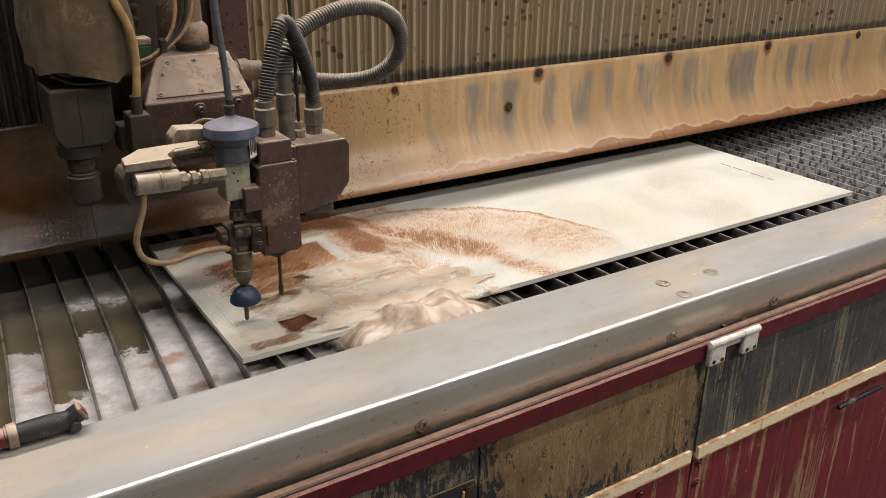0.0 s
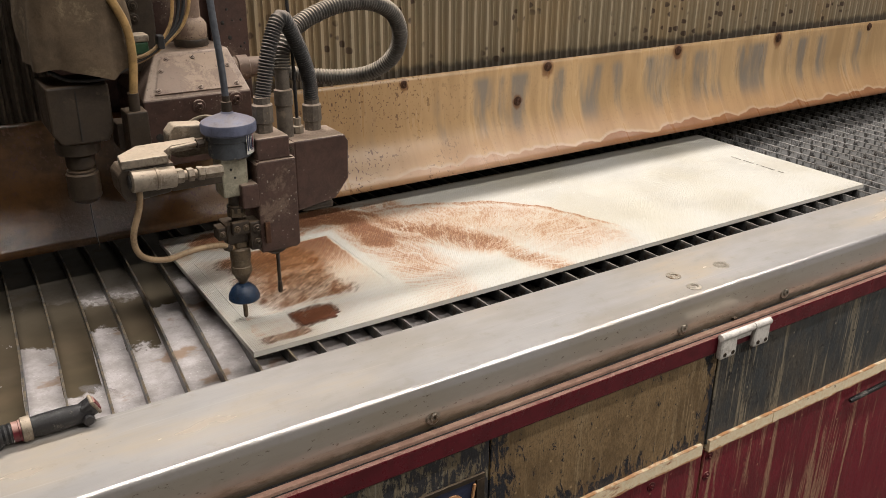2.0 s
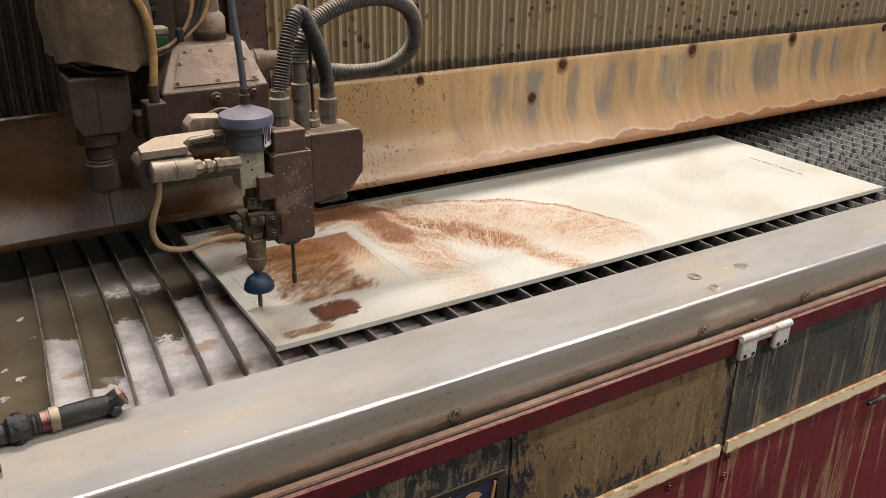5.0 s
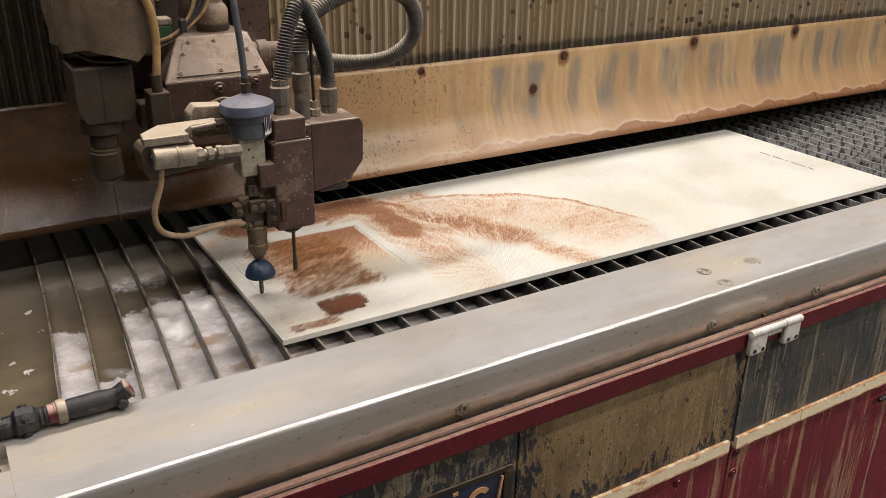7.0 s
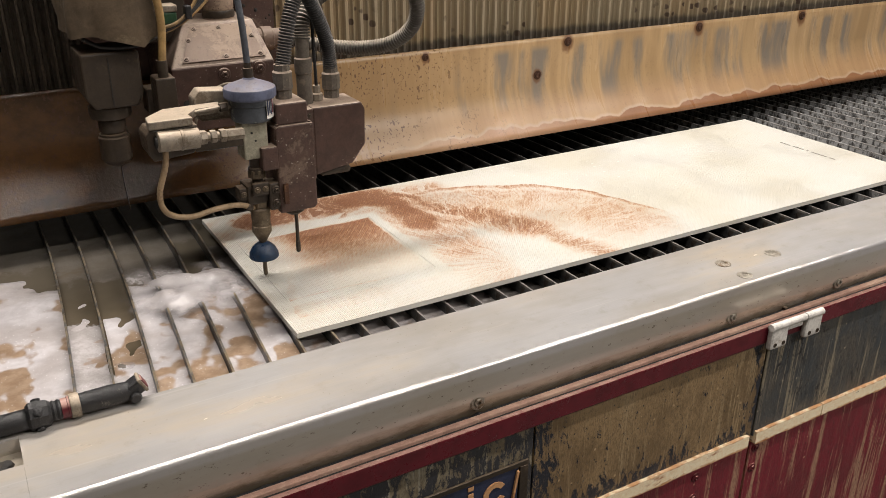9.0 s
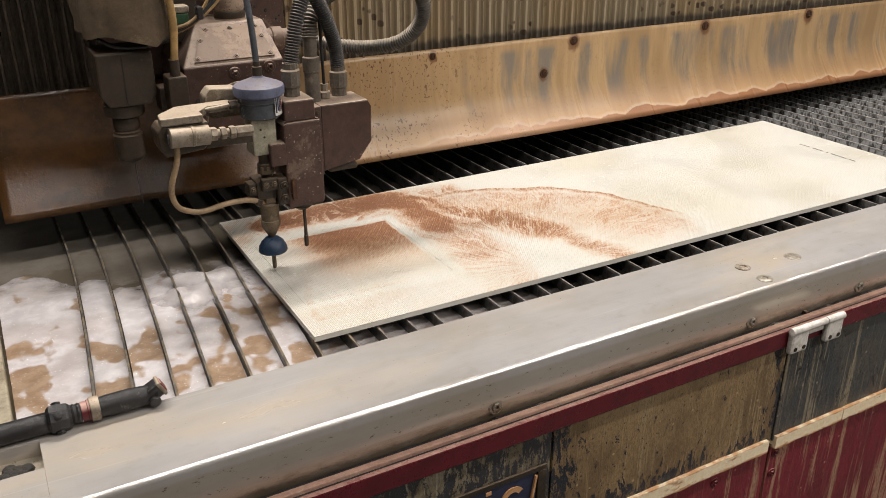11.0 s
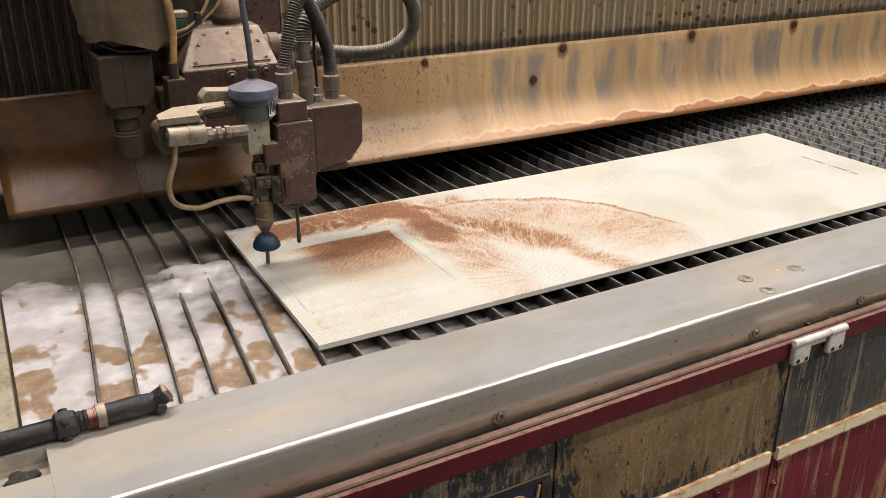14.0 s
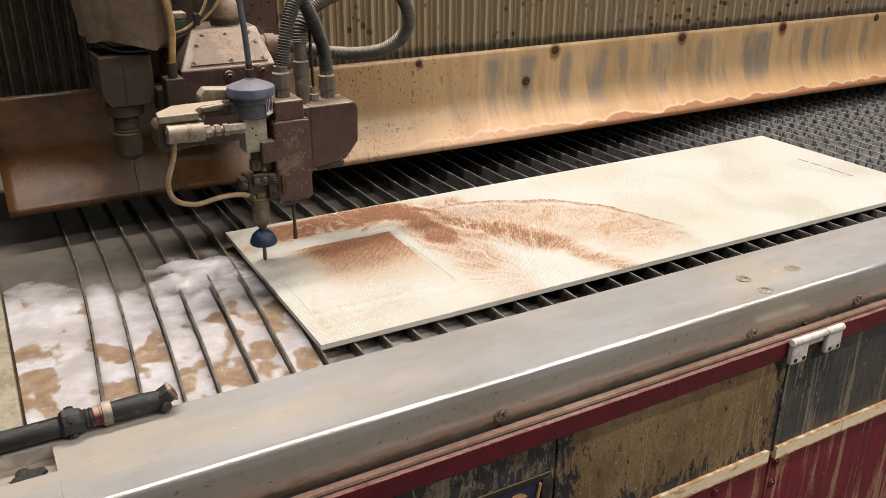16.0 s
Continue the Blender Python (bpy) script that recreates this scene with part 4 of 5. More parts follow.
# ---------------------------------------------------------------- the cutting head
# its own zero lies on the tile's plane of x and y under the nozzle; heights are the world's
def cutting_head():
    h = thing("water_jet_cutter", "silt-covered water jet cutter with hoses and brown housings", "water jet cutter")
    part("carriage_plate", box(B(), -0.20, 0.225, 0.495, 0.51, 1.16, 1.94, 0.004), BROWN, h, "spattered carriage plate")
    # nozzle column
    bm = lathe(B(), [(0.0022, 0.906), (0.0042, 0.909), (0.0042, 0.950)])
    part("nozzle", bm, RUSTY, h)
    bm = lathe(B(), [(0.027, 0.945), (0.0285, 0.947), (0.0275, 0.955), (0.022, 0.966), (0.013, 0.974), (0.006, 0.977)])
    part("splash_dome", bm, RUBBER, h, "dark blue rubber splash dome")
    bm = lathe(B(), [(0.006, 0.976), (0.017, 0.997), (0.0185, 1.0), (0.0185, 1.012), (0.0175, 1.013), (0.0175, 1.026), (0.0185, 1.027), (0.0185, 1.046), (0.014, 1.049)])
    part("nozzle_body", bm, RUSTY, h)
    bm = lathe(B(), [(0.011, 1.048), (0.011, 1.06), (0.014, 1.061), (0.014, 1.075), (0.010, 1.077), (0.010, 1.115), (0.016, 1.117), (0.016, 1.128), (0.012, 1.13), (0.012, 1.152)])
    part("mixing_tube", bm, DARK, h)
    part("clamp_block", box(B(), -0.026, 0.024, -0.016, 0.030, 1.060, 1.098, 0.003), DARK, h)
    part("clamp_jaw", box(B(), 0.012, 0.034, -0.030, 0.004, 1.048, 1.102, 0.003), DARK, h)
    part("valve_block", box(B(), -0.026, 0.020, -0.022, 0.024, 1.150, 1.222, 0.003), IVORY, h, "chipped ivory valve block")
    part("side_block", box(B(), 0.002, 0.034, -0.034, -0.004, 1.128, 1.172, 0.003), BROWN, h)
    bm = lathe(B(), [(0.034, 1.219), (0.037, 1.222), (0.037, 1.248), (0.040, 1.250), (0.040, 1.266)])
    part("actuator", bm, BLUEGREY, h)
    bm = lathe(B(), [(0.0435, 1.260), (0.0465, 1.263), (0.0470, 1.275), (0.0455, 1.279), (0.040, 1.282), (0.024, 1.288), (0.011, 1.293), (0.009, 1.296)], seg=40)
    part("actuator_cap", bm, BLUE, h, "faded blue domed cap")
    bm = lathe(B(), [(0.009, 1.294), (0.009, 1.312), (0.0065, 1.313), (0.0065, 1.322)])
    part("cable_gland", bm, DARK, h)
    part("cable", tube(B(), [(0, 0, 1.318), (-0.003, 0, 1.38), (-0.009, 0.004, 1.47), (-0.01, 0.03, 1.65), (0.0, 0.15, 1.92)], 0.0058), CORD, h, "blue-grey cable")
    # slim housing beside the column
    bm = prism(B(), [(0.030, 1.040), (0.098, 1.040), (0.104, 1.046), (0.104, 1.208), (0.036, 1.208), (0.030, 1.204)], "y", -0.034, 0.045, 0.003)
    part("sensor_housing", bm, BROWN, h)
    part("upper_housing", box(B(), 0.036, 0.096, -0.030, 0.045, 1.2085, 1.248, 0.003), BROWN, h)
    bm = lathe(B(), [(0.012, 1.024), (0.020, 1.030), (0.020, 1.042)], pose(0.067, 0.0, 0))
    part("probe_boss", bm, DARK, h)
    bm = lathe(B(), [(0.003, 0.945), (0.0045, 0.947), (0.0045, 0.968), (0.0035, 0.969), (0.0035, 1.03)], pose(0.067, -0.01, 0), 14)
    part("probe", bm, DARK, h, "thin steel probe rod")
    # larger housing behind
    bm = prism(B(), [(0.135, 1.075), (0.215, 1.088), (0.244, 1.125), (0.246, 1.198), (0.238, 1.212), (0.135, 1.212)], "y", 0.045, 0.130, 0.003)
    part("motor_housing", bm, BROWN, h)
    part("housing_plate", box(B(), 0.118, 0.134, 0.040, 0.135, 1.070, 1.212, 0.002), BROWN, h)
    # ribbed conduits and their glands
    def gland(x, y, z0, name="conduit_gland"):
        bm = lathe(B(), [(0.016, z0), (0.016, z0 + 0.018), (0.0185, z0 + 0.020), (0.0185, z0 + 0.050), (0.015, z0 + 0.053), (0.015, z0 + 0.064)], pose(x, y, 0), 10)
        return part(name, bm, GLAND, h)
    gland(0.067, 0.012, 1.246)
    gland(0.203, 0.112, 1.210)
    bm = lathe(B(), [(0.015, 1.21), (0.015, 1.27), (0.017, 1.272), (0.017, 1.30), (0.013, 1.302), (0.013, 1.345)], pose(0.138, 0.09, 0), 16)
    part("riser_pipe", bm, GLAND, h)
    bm = lathe(B(), [(0.010, 1.212), (0.012, 1.214), (0.012, 1.226), (0.008, 1.228), (0.008, 1.242)], pose(0.166, 0.098, 0), 8)
    part("small_gland", bm, GREY, h, "pale hexagonal gland")
    part("thin_cable", tube(B(), [(0.166, 0.098, 1.235), (0.164, 0.096, 1.30), (0.158, 0.09, 1.43), (0.15, 0.12, 1.6), (0.12, 0.3, 1.9)], 0.0035, 8, 8), BLACK, h)
    part("conduit_arch", tube(B(), [(0.067, 0.012, 1.30), (0.074, 0.016, 1.325), (0.091, 0.025, 1.385), (0.112, 0.035, 1.428), (0.128, 0.043, 1.434), (0.146, 0.054, 1.41), (0.172, 0.075, 1.365), (0.195, 0.10, 1.315), (0.203, 0.112, 1.268)], 0.0125, 10, 14, 0.004, 0.0054), CONDUIT, h, "dark ribbed conduit bent in an arch")
    part("conduit_loop", tube(B(), [(0.138, 0.09, 1.335), (0.146, 0.10, 1.375), (0.185, 0.125, 1.405), (0.245, 0.14, 1.428), (0.305, 0.145, 1.440), (0.365, 0.155, 1.435), (0.420, 0.175, 1.408), (0.447, 0.195, 1.362), (0.447, 0.225, 1.313), (0.415, 0.262, 1.276), (0.362, 0.31, 1.262), (0.30, 0.36, 1.264), (0.24, 0.395, 1.275), (0.19, 0.41, 1.283)], 0.0145, 10, 16, 0.005, 0.0066), DUSTYCONDUIT, h, "grey ribbed conduit bent in a wide loop")
    # gearbox with a sloping lid
    bm = B()
    lo = [(-0.072, 0.28), (0.145, 0.28), (0.145, 0.49), (-0.072, 0.49)]
    hi = [(-0.020, 0.36), (0.130, 0.36), (0.130, 0.49), (-0.020, 0.49)]
    rings = [[bm.verts.new((x, y, z)) for x, y in ps] for ps, z in ((lo, 1.13), (lo, 1.262), (hi, 1.338))]
    for a, b in zip(rings, rings[1:]):
        for i in range(4):
            bm.faces.new((a[i], a[(i + 1) % 4], b[(i + 1) % 4], b[i]))
    bm.faces.new(rings[0][::-1]), bm.faces.new(rings[2])
    bmesh.ops.bevel(bm, geom=list(bm.edges), offset=0.003, segments=2, profile=0.5, affect="EDGES")
    gear = part("gearbox", bm, BROWN, h, "brown cast gearbox")
    up = Vector((0, 0.08, 0.076)).normalized()
    nrm = Vector((0, -0.076, 0.08)).normalized()
    mid = Vector((0.046, 0.32, 1.300))
    bm = B()
    quad = [(-0.092, -0.044), (0.083, -0.044), (0.068, 0.044), (-0.055, 0.044)]
    low = [bm.verts.new(mid + Vector((a, 0, 0)) + up * b + nrm * 0.0005) for a, b in quad]
    top = [bm.verts.new(mid + Vector((a, 0, 0)) + up * b + nrm * 0.004) for a, b in quad]
    bm.faces.new(low[::-1]), bm.faces.new(top)
    for i in range(4):
        bm.faces.new((low[i], low[(i + 1) % 4], top[(i + 1) % 4], top[i]))
    lid = part("lid", bm, BROWNTOP, gear, "silted screwed-on lid")
    for a, b in ((-0.082, -0.036), (0, -0.036), (0.074, -0.036), (-0.066, 0.010), (0.068, 0.010), (-0.048, 0.037), (0.005, 0.037), (0.060, 0.037)):
        bm = B()
        screw(bm, mid + Vector((a, 0, 0)) + up * b + nrm * 0.004, nrm, 0.0032, 0.003)
        part("lid_screw", bm, BROWN, lid)
    for x, z in ((0.035, 1.243), (0.112, 1.250)):
        bm = B()
        screw(bm, (x, 0.28, z), (0, -1, 0), 0.008, 0.009)
        part("bolt", bm, BROWN, gear)
    bm = lathe(B(), [(0.0075, 0), (0.0075, 0.002)], along((-0.048, 0.2805, 1.19), (-0.048, 0, 1.19)), 16)
    part("dark_hole", bm, GRIT_AND_SHADE, gear)
    bm = lathe(B(), [(0.033, 1.33), (0.033, 1.352), (0.031, 1.356), (0.0335, 1.36), (0.0335, 1.384), (0.029, 1.392), (0.023, 1.398), (0.023, 1.48), (0.026, 1.485), (0.026, 1.7), (0.01, 1.9)], pose(0.070, 0.405, 0), 24)
    tower = part("tower_gland", bm, BROWNTOP, h, "silted cable tower")
    part("dark_collar", lathe(B(), [(0.0335, 1.341), (0.0345, 1.343), (0.0345, 1.354), (0.0335, 1.356)], pose(0.070, 0.405, 0), 24), DARK, tower, "grimy dark collar")
    bm = lathe(B(), [(0.024, 0), (0.024, 0.03), (0.027, 0.032), (0.027, 0.055), (0.022, 0.058), (0.022, 0.085)], along((0.13, 0.41, 1.285), (0.22, 0.41, 1.283)), 20)
    part("elbow_gland", bm, BROWNTOP, h)
    part("thin_arch_hose", tube(B(), [(-0.040, 0.262, 1.150), (-0.034, 0.255, 1.182), (-0.010, 0.245, 1.213), (0.025, 0.235, 1.232), (0.06, 0.20, 1.23)], 0.0035, 8, 8), GREY, h)
    # plate behind with drain holes
    bm = box(B(), 0.135, 0.218, 0.472, 0.482, 1.20, 1.93, 0.002)
    backplate = part("drilled_plate", bm, BROWN, h, "mud-spattered drilled plate")
    rng = random.Random(8)
    for k in range(16):
        bm = lathe(B(), [(rng.uniform(0.002, 0.005), 0), (0.0015, 0.0015)], along((rng.uniform(0.142, 0.21), 0.472, rng.uniform(1.30, 1.50)), (0.17, -9, 1.4)), 10)
        part("hole", bm, GRIT_AND_SHADE, backplate)
    part("side_plate", box(B(), -0.105, -0.005, 0.38, 0.49, 1.30, 1.93, 0.003), DARK, h)
    for z in (1.405, 1.43, 1.455, 1.48):
        bm = B()
        screw(bm, (-0.045, 0.38, z), (0, -1, 0), 0.006, 0.006)
        part("plate_bolt", bm, DARK, h)
    # drill motor in a cloth bag
    bm = prism(B(), [(-0.247, 1.318), (-0.140, 1.318), (-0.140, 1.235), (-0.152, 1.212), (-0.232, 1.212), (-0.247, 1.235)], "y", 0.225, 0.34, 0.004)
    drill = part("drill_body", bm, DARK, h, "dark drilling unit")
    part("body_seam", box(B(), -0.199, -0.197, 0.2235, 0.2255, 1.216, 1.31), GRIT_AND_SHADE, drill)
    part("side_lug", box(B(), -0.131, -0.108, 0.25, 0.30, 1.185, 1.235, 0.004), DARK, drill)
    bm = lathe(B(), [(0.010, 1.085), (0.024, 1.092), (0.030, 1.10), (0.030, 1.145), (0.027, 1.148), (0.027, 1.152), (0.022, 1.154), (0.026, 1.160), (0.026, 1.178), (0.024, 1.182), (0.038, 1.186), (0.040, 1.192), (0.040, 1.208), (0.036, 1.213)], pose(-0.200, 0.275, 0), 26)
    part("spindle", bm, DARK, h, "grimy drill spindle")
    part("drip", tube(B(), [(-0.195, 0.275, 1.09), (-0.194, 0.277, 1.04), (-0.190, 0.277, 0.985)], 0.0012, 6, 6), DARK, h)
    part("under_strap", tube(B(), [(-0.235, 0.235, 1.345), (-0.20, 0.228, 1.328), (-0.14, 0.228, 1.326), (-0.10, 0.24, 1.338)], 0.004, 8, 8), BLACK, h)
    bm = B()
    rows, nseg = [], 48
    for k in range(15):
        v = k / 14
        ring = []
        for i in range(nseg):
            a = 2 * math.pi * i / nseg
            ca, sa = math.cos(a), math.sin(a)
            rx, ry = 0.073 + 0.011 * v, 0.075 + 0.01 * v
            e = 0.55
            x = -0.174 + rx * abs(ca) ** e * (1 if ca > 0 else -1)
            y = 0.285 + ry * abs(sa) ** e * (1 if sa > 0 else -1)
            fold = 0.016 * noise.noise(Vector((ca * 2.6, sa * 2.6, v * 1.5))) + 0.006 * noise.noise(Vector((ca * 6, sa * 6, v * 4)))
            hem = 0.020 * max(0.0, math.cos(a - 5.05)) ** 10 + 0.008 * noise.noise(Vector((ca * 2, sa * 2, 7)))
            ring.append(bm.verts.new((x + ca * fold, y + sa * fold, 1.62 - (0.265 + hem) * v - (0.004 if k == 14 else 0))))
        rows.append(ring)
    for a, b in zip(rows, rows[1:]):
        for i in range(nseg):
            bm.faces.new((a[i], a[(i + 1) % nseg], b[(i + 1) % nseg], b[i])).smooth = True
    bm.faces.new(rows[0])
    part("cloth_bag", bm, CLOTH, h, "dusty brown cloth bag tied over a motor")
    # amber supply hose and its holder
    part("amber_hose", tube(B(), [(-0.150, 0.20, 1.56), (-0.124, 0.20, 1.475), (-0.102, 0.20, 1.42), (-0.097, 0.20, 1.365), (-0.105, 0.20, 1.285)], 0.0075), AMBER, h, "translucent amber hose")
    bm = lathe(B(), [(0.010, 1.265), (0.0105, 1.30)], pose(-0.105, 0.20, 0), 14)
    part("hose_ferrule", bm, DARK, h)
    part("hose_holder", box(B(), -0.124, -0.086, 0.185, 0.235, 1.16, 1.268, 0.003), DARK, h)
    for dx, mt in ((0.0, AMBER), (0.012, CONDUIT), (0.022, CONDUIT), (0.033, AMBER)):
        p = [(0.0 + dx, 0.27, 1.58), (0.004 + dx, 0.27, 1.47), (-0.004 + dx * 0.8, 0.27, 1.41), (-0.03 + dx * 0.4, 0.268, 1.372), (-0.065, 0.265 + dx * 0.3, 1.352 - dx * 0.3), (-0.11, 0.27, 1.35 - dx * 0.4), (-0.15, 0.30, 1.36)]
        part("wire", tube(B(), p, 0.0035, 8, 8), mt, h)
    part("wire_tie", box(B(), -0.035, -0.022, 0.258, 0.28, 1.362, 1.388, 0.003), BLACK, h)
    part("connector", box(B(), -0.082, -0.046, 0.285, 0.32, 1.352, 1.374, 0.003), GREEN, h, "green cable connector")
    part("connector_cap", box(B(), -0.084, -0.044, 0.283, 0.322, 1.3745, 1.388, 0.003), GREY, h)
    # abrasive valve on its arm
    plan = [(-0.192, -0.050), (-0.188, -0.012), (-0.150, 0.030), (-0.050, 0.036), (-0.050, 0.008), (-0.098, 0.004), (-0.118, -0.024), (-0.118, -0.050)]
    part("arm_plate", prism(B(), plan, "z", 1.236, 1.250, 0.002), GREY, h, "pale silted arm plate")
    bm = prism(B(), [(-0.196, 1.195), (-0.188, 1.180), (-0.120, 1.186), (-0.110, 1.20), (-0.110, 1.2355), (-0.190, 1.2355), (-0.198, 1.225)], "y", -0.046, 0.012, 0.003)
    part("arm_block", bm, DARK, h)
    part("arm_bar", box(B(), -0.112, -0.022, -0.02, 0.02, 1.178, 1.196, 0.003), DARK, h)
    m = along((-0.182, -0.052, 1.216), (-0.02, -0.046, 1.209))
    bm = lathe(B(), [(0.013, 0.0), (0.0175, 0.002), (0.0175, 0.038), (0.0185, 0.039), (0.0185, 0.043), (0.0175, 0.044), (0.0175, 0.070), (0.012, 0.072)], m, 24)
    part("valve_cylinder", bm, GREY, h, "pale valve cylinder")
    bm = lathe(B(), [(0.010, -0.003), (0.0105, 0.001)], m, 20)
    part("cylinder_bore", bm, GRIT_AND_SHADE, h)
    for a, b, r in ((0.072, 0.084, 0.0125), (0.0845, 0.090, 0.008), (0.0905, 0.101, 0.0115), (0.1015, 0.107, 0.0075), (0.1075, 0.118, 0.012), (0.1185, 0.150, 0.0105)):
        bm = lathe(B(), [(r * 0.92, a), (r, a + 0.0015), (r, b - 0.0015), (r * 0.92, b)], m, 6 if r > 0.009 else 14)
        part("fitting", bm, GREY, h)
    m = along((-0.122, 0.0, 1.243), (-0.03, 0.006, 1.248))
    part("feed_rod", lathe(B(), [(0.0038, 0.0), (0.0038, 0.07)], m, 10), GREY, h)
    part("rod_nut", lathe(B(), [(0.0085, 0.066), (0.0085, 0.079)], m, 6), DARK, h)
    part("rod_nut", lathe(B(), [(0.0065, 0.0795), (0.0065, 0.10)], m, 6), GREY, h)
    bm = prism(B(), [(-0.092, 1.225), (-0.092, 1.258), (-0.080, 1.272), (-0.030, 1.268), (-0.020, 1.25), (-0.020, 1.215), (-0.080, 1.215)], "y", 0.038, 0.075, 0.003)
    part("upper_bracket", bm, GREY, h)
    part("feed_hose", tube(B(), [(-0.168, -0.045, 1.200), (-0.172, -0.045, 1.170), (-0.186, -0.042, 1.125), (-0.184, -0.040, 1.095), (-0.168, -0.036, 1.076), (-0.135, -0.032, 1.066), (-0.090, -0.026, 1.070), (-0.050, -0.020, 1.068), (-0.024, -0.012, 1.058), (-0.012, -0.005, 1.050)], 0.0052), BEIGE, h, "beige abrasive feed hose")
    bm = lathe(B(), [(0.0062, 0), (0.0075, 0.002), (0.0075, 0.012)], along((-0.030, -0.014, 1.060), (-0.010, -0.004, 1.046)), 10)
    part("hose_barb", bm, DARK, h)
    # print on the actuator, not legible
    for k in range(4):
        a = radians(-62 + 7 * k)
        bm = box(B(), -0.0015, 0.0015, -0.0008, 0.0008, 1.232 + (k % 2) * 0.003, 1.262, 0, pose(0, 0, 0, 0, 0, 0))
        bmesh.ops.transform(bm, matrix=Matrix.Translation((0.0405 * math.cos(a), 0.0405 * math.sin(a), 0)) @ pose(0, 0, 0, 0, 0, math.degrees(a) + 90), verts=bm.verts)
        part("print_bar", bm, NAVY if k < 3 else REDBAR, h)
    bm = B()
    rows = [[bm.verts.new((0.0402 * math.cos(radians(-66 + 4 * i)), 0.0402 * math.sin(radians(-66 + 4 * i)), z)) for z in (1.226, 1.264)] for i in range(10)]
    outer = [[bm.verts.new((v.co.x * 1.01, v.co.y * 1.01, v.co.z)) for v in r] for r in rows]
    for g0 in (rows, outer):
        for a, b in zip(g0, g0[1:]):
            bm.faces.new((a[0], b[0], b[1], a[1]))
    part("sticker", bm, WHITE, h, "white sticker")
    # small details of the column
    for dx, dz in ((-0.010, 1.20), (0.006, 1.165), (-0.004, 1.185)):
        part("port_hole", lathe(B(), [(0.002, 0), (0.002, 0.0015)], along((dx, -0.0218, dz), (dx, -1, dz)), 10), GRIT_AND_SHADE, h)
    for x, y, z in ((0.024, -0.030, 1.062), (0.024, -0.030, 1.088)):
        bm = B()
        screw(bm, (x, y, z), (0, -1, 0), 0.005, 0.006)
        part("clamp_bolt", bm, DARK, h)
    for x, y in ((0.036, -0.028), (0.098, -0.028), (0.098, 0.038)):
        part("housing_screw", lathe(B(), [(0.003, 1.2075), (0.003, 1.2105), (0.001, 1.211)], pose(x, y, 0), 8), BROWN, h)
    part("clamp_arm", box(B(), -0.040, -0.024, -0.012, 0.016, 1.070, 1.094, 0.002), DARK, h)
    part("clamp_arm", box(B(), -0.018, 0.014, -0.026, -0.014, 1.080, 1.104, 0.002), DARK, h)
    part("knurled_nut", lathe(B(), [(0.015, 1.108), (0.017, 1.110), (0.017, 1.124), (0.015, 1.126)], None, 8), RUSTY, h)
    part("hex_collar", lathe(B(), [(0.016, 1.050), (0.0175, 1.052), (0.0175, 1.062), (0.016, 1.064)], None, 6), RUSTY, h)
    for x, y, z in ((-0.010, -0.026, 1.092), (0.006, -0.026, 1.092), (-0.032, -0.012, 1.082)):
        bm = B()
        screw(bm, (x, y, z), (0, -1, 0), 0.0035, 0.004)
        part("clamp_screw", bm, RUSTY, h)
    part("guide_bar", box(B(), 0.036, 0.046, -0.042, -0.036, 1.060, 1.100, 0.0015), RUSTBOLT, h)
    for a, b in ((0.137, 1.20), (0.137, 1.10)):
        bm = B()
        screw(bm, (a - 0.011, 0.040, b), (0, -1, 0), 0.003, 0.002)
        part("plate_screw", bm, DARK, h)
    part("under_cover", box(B(), 0.15, 0.215, 0.055, 0.19, 1.066, 1.082, 0.006), DARK, h)
    return h


HEAD = cutting_head()


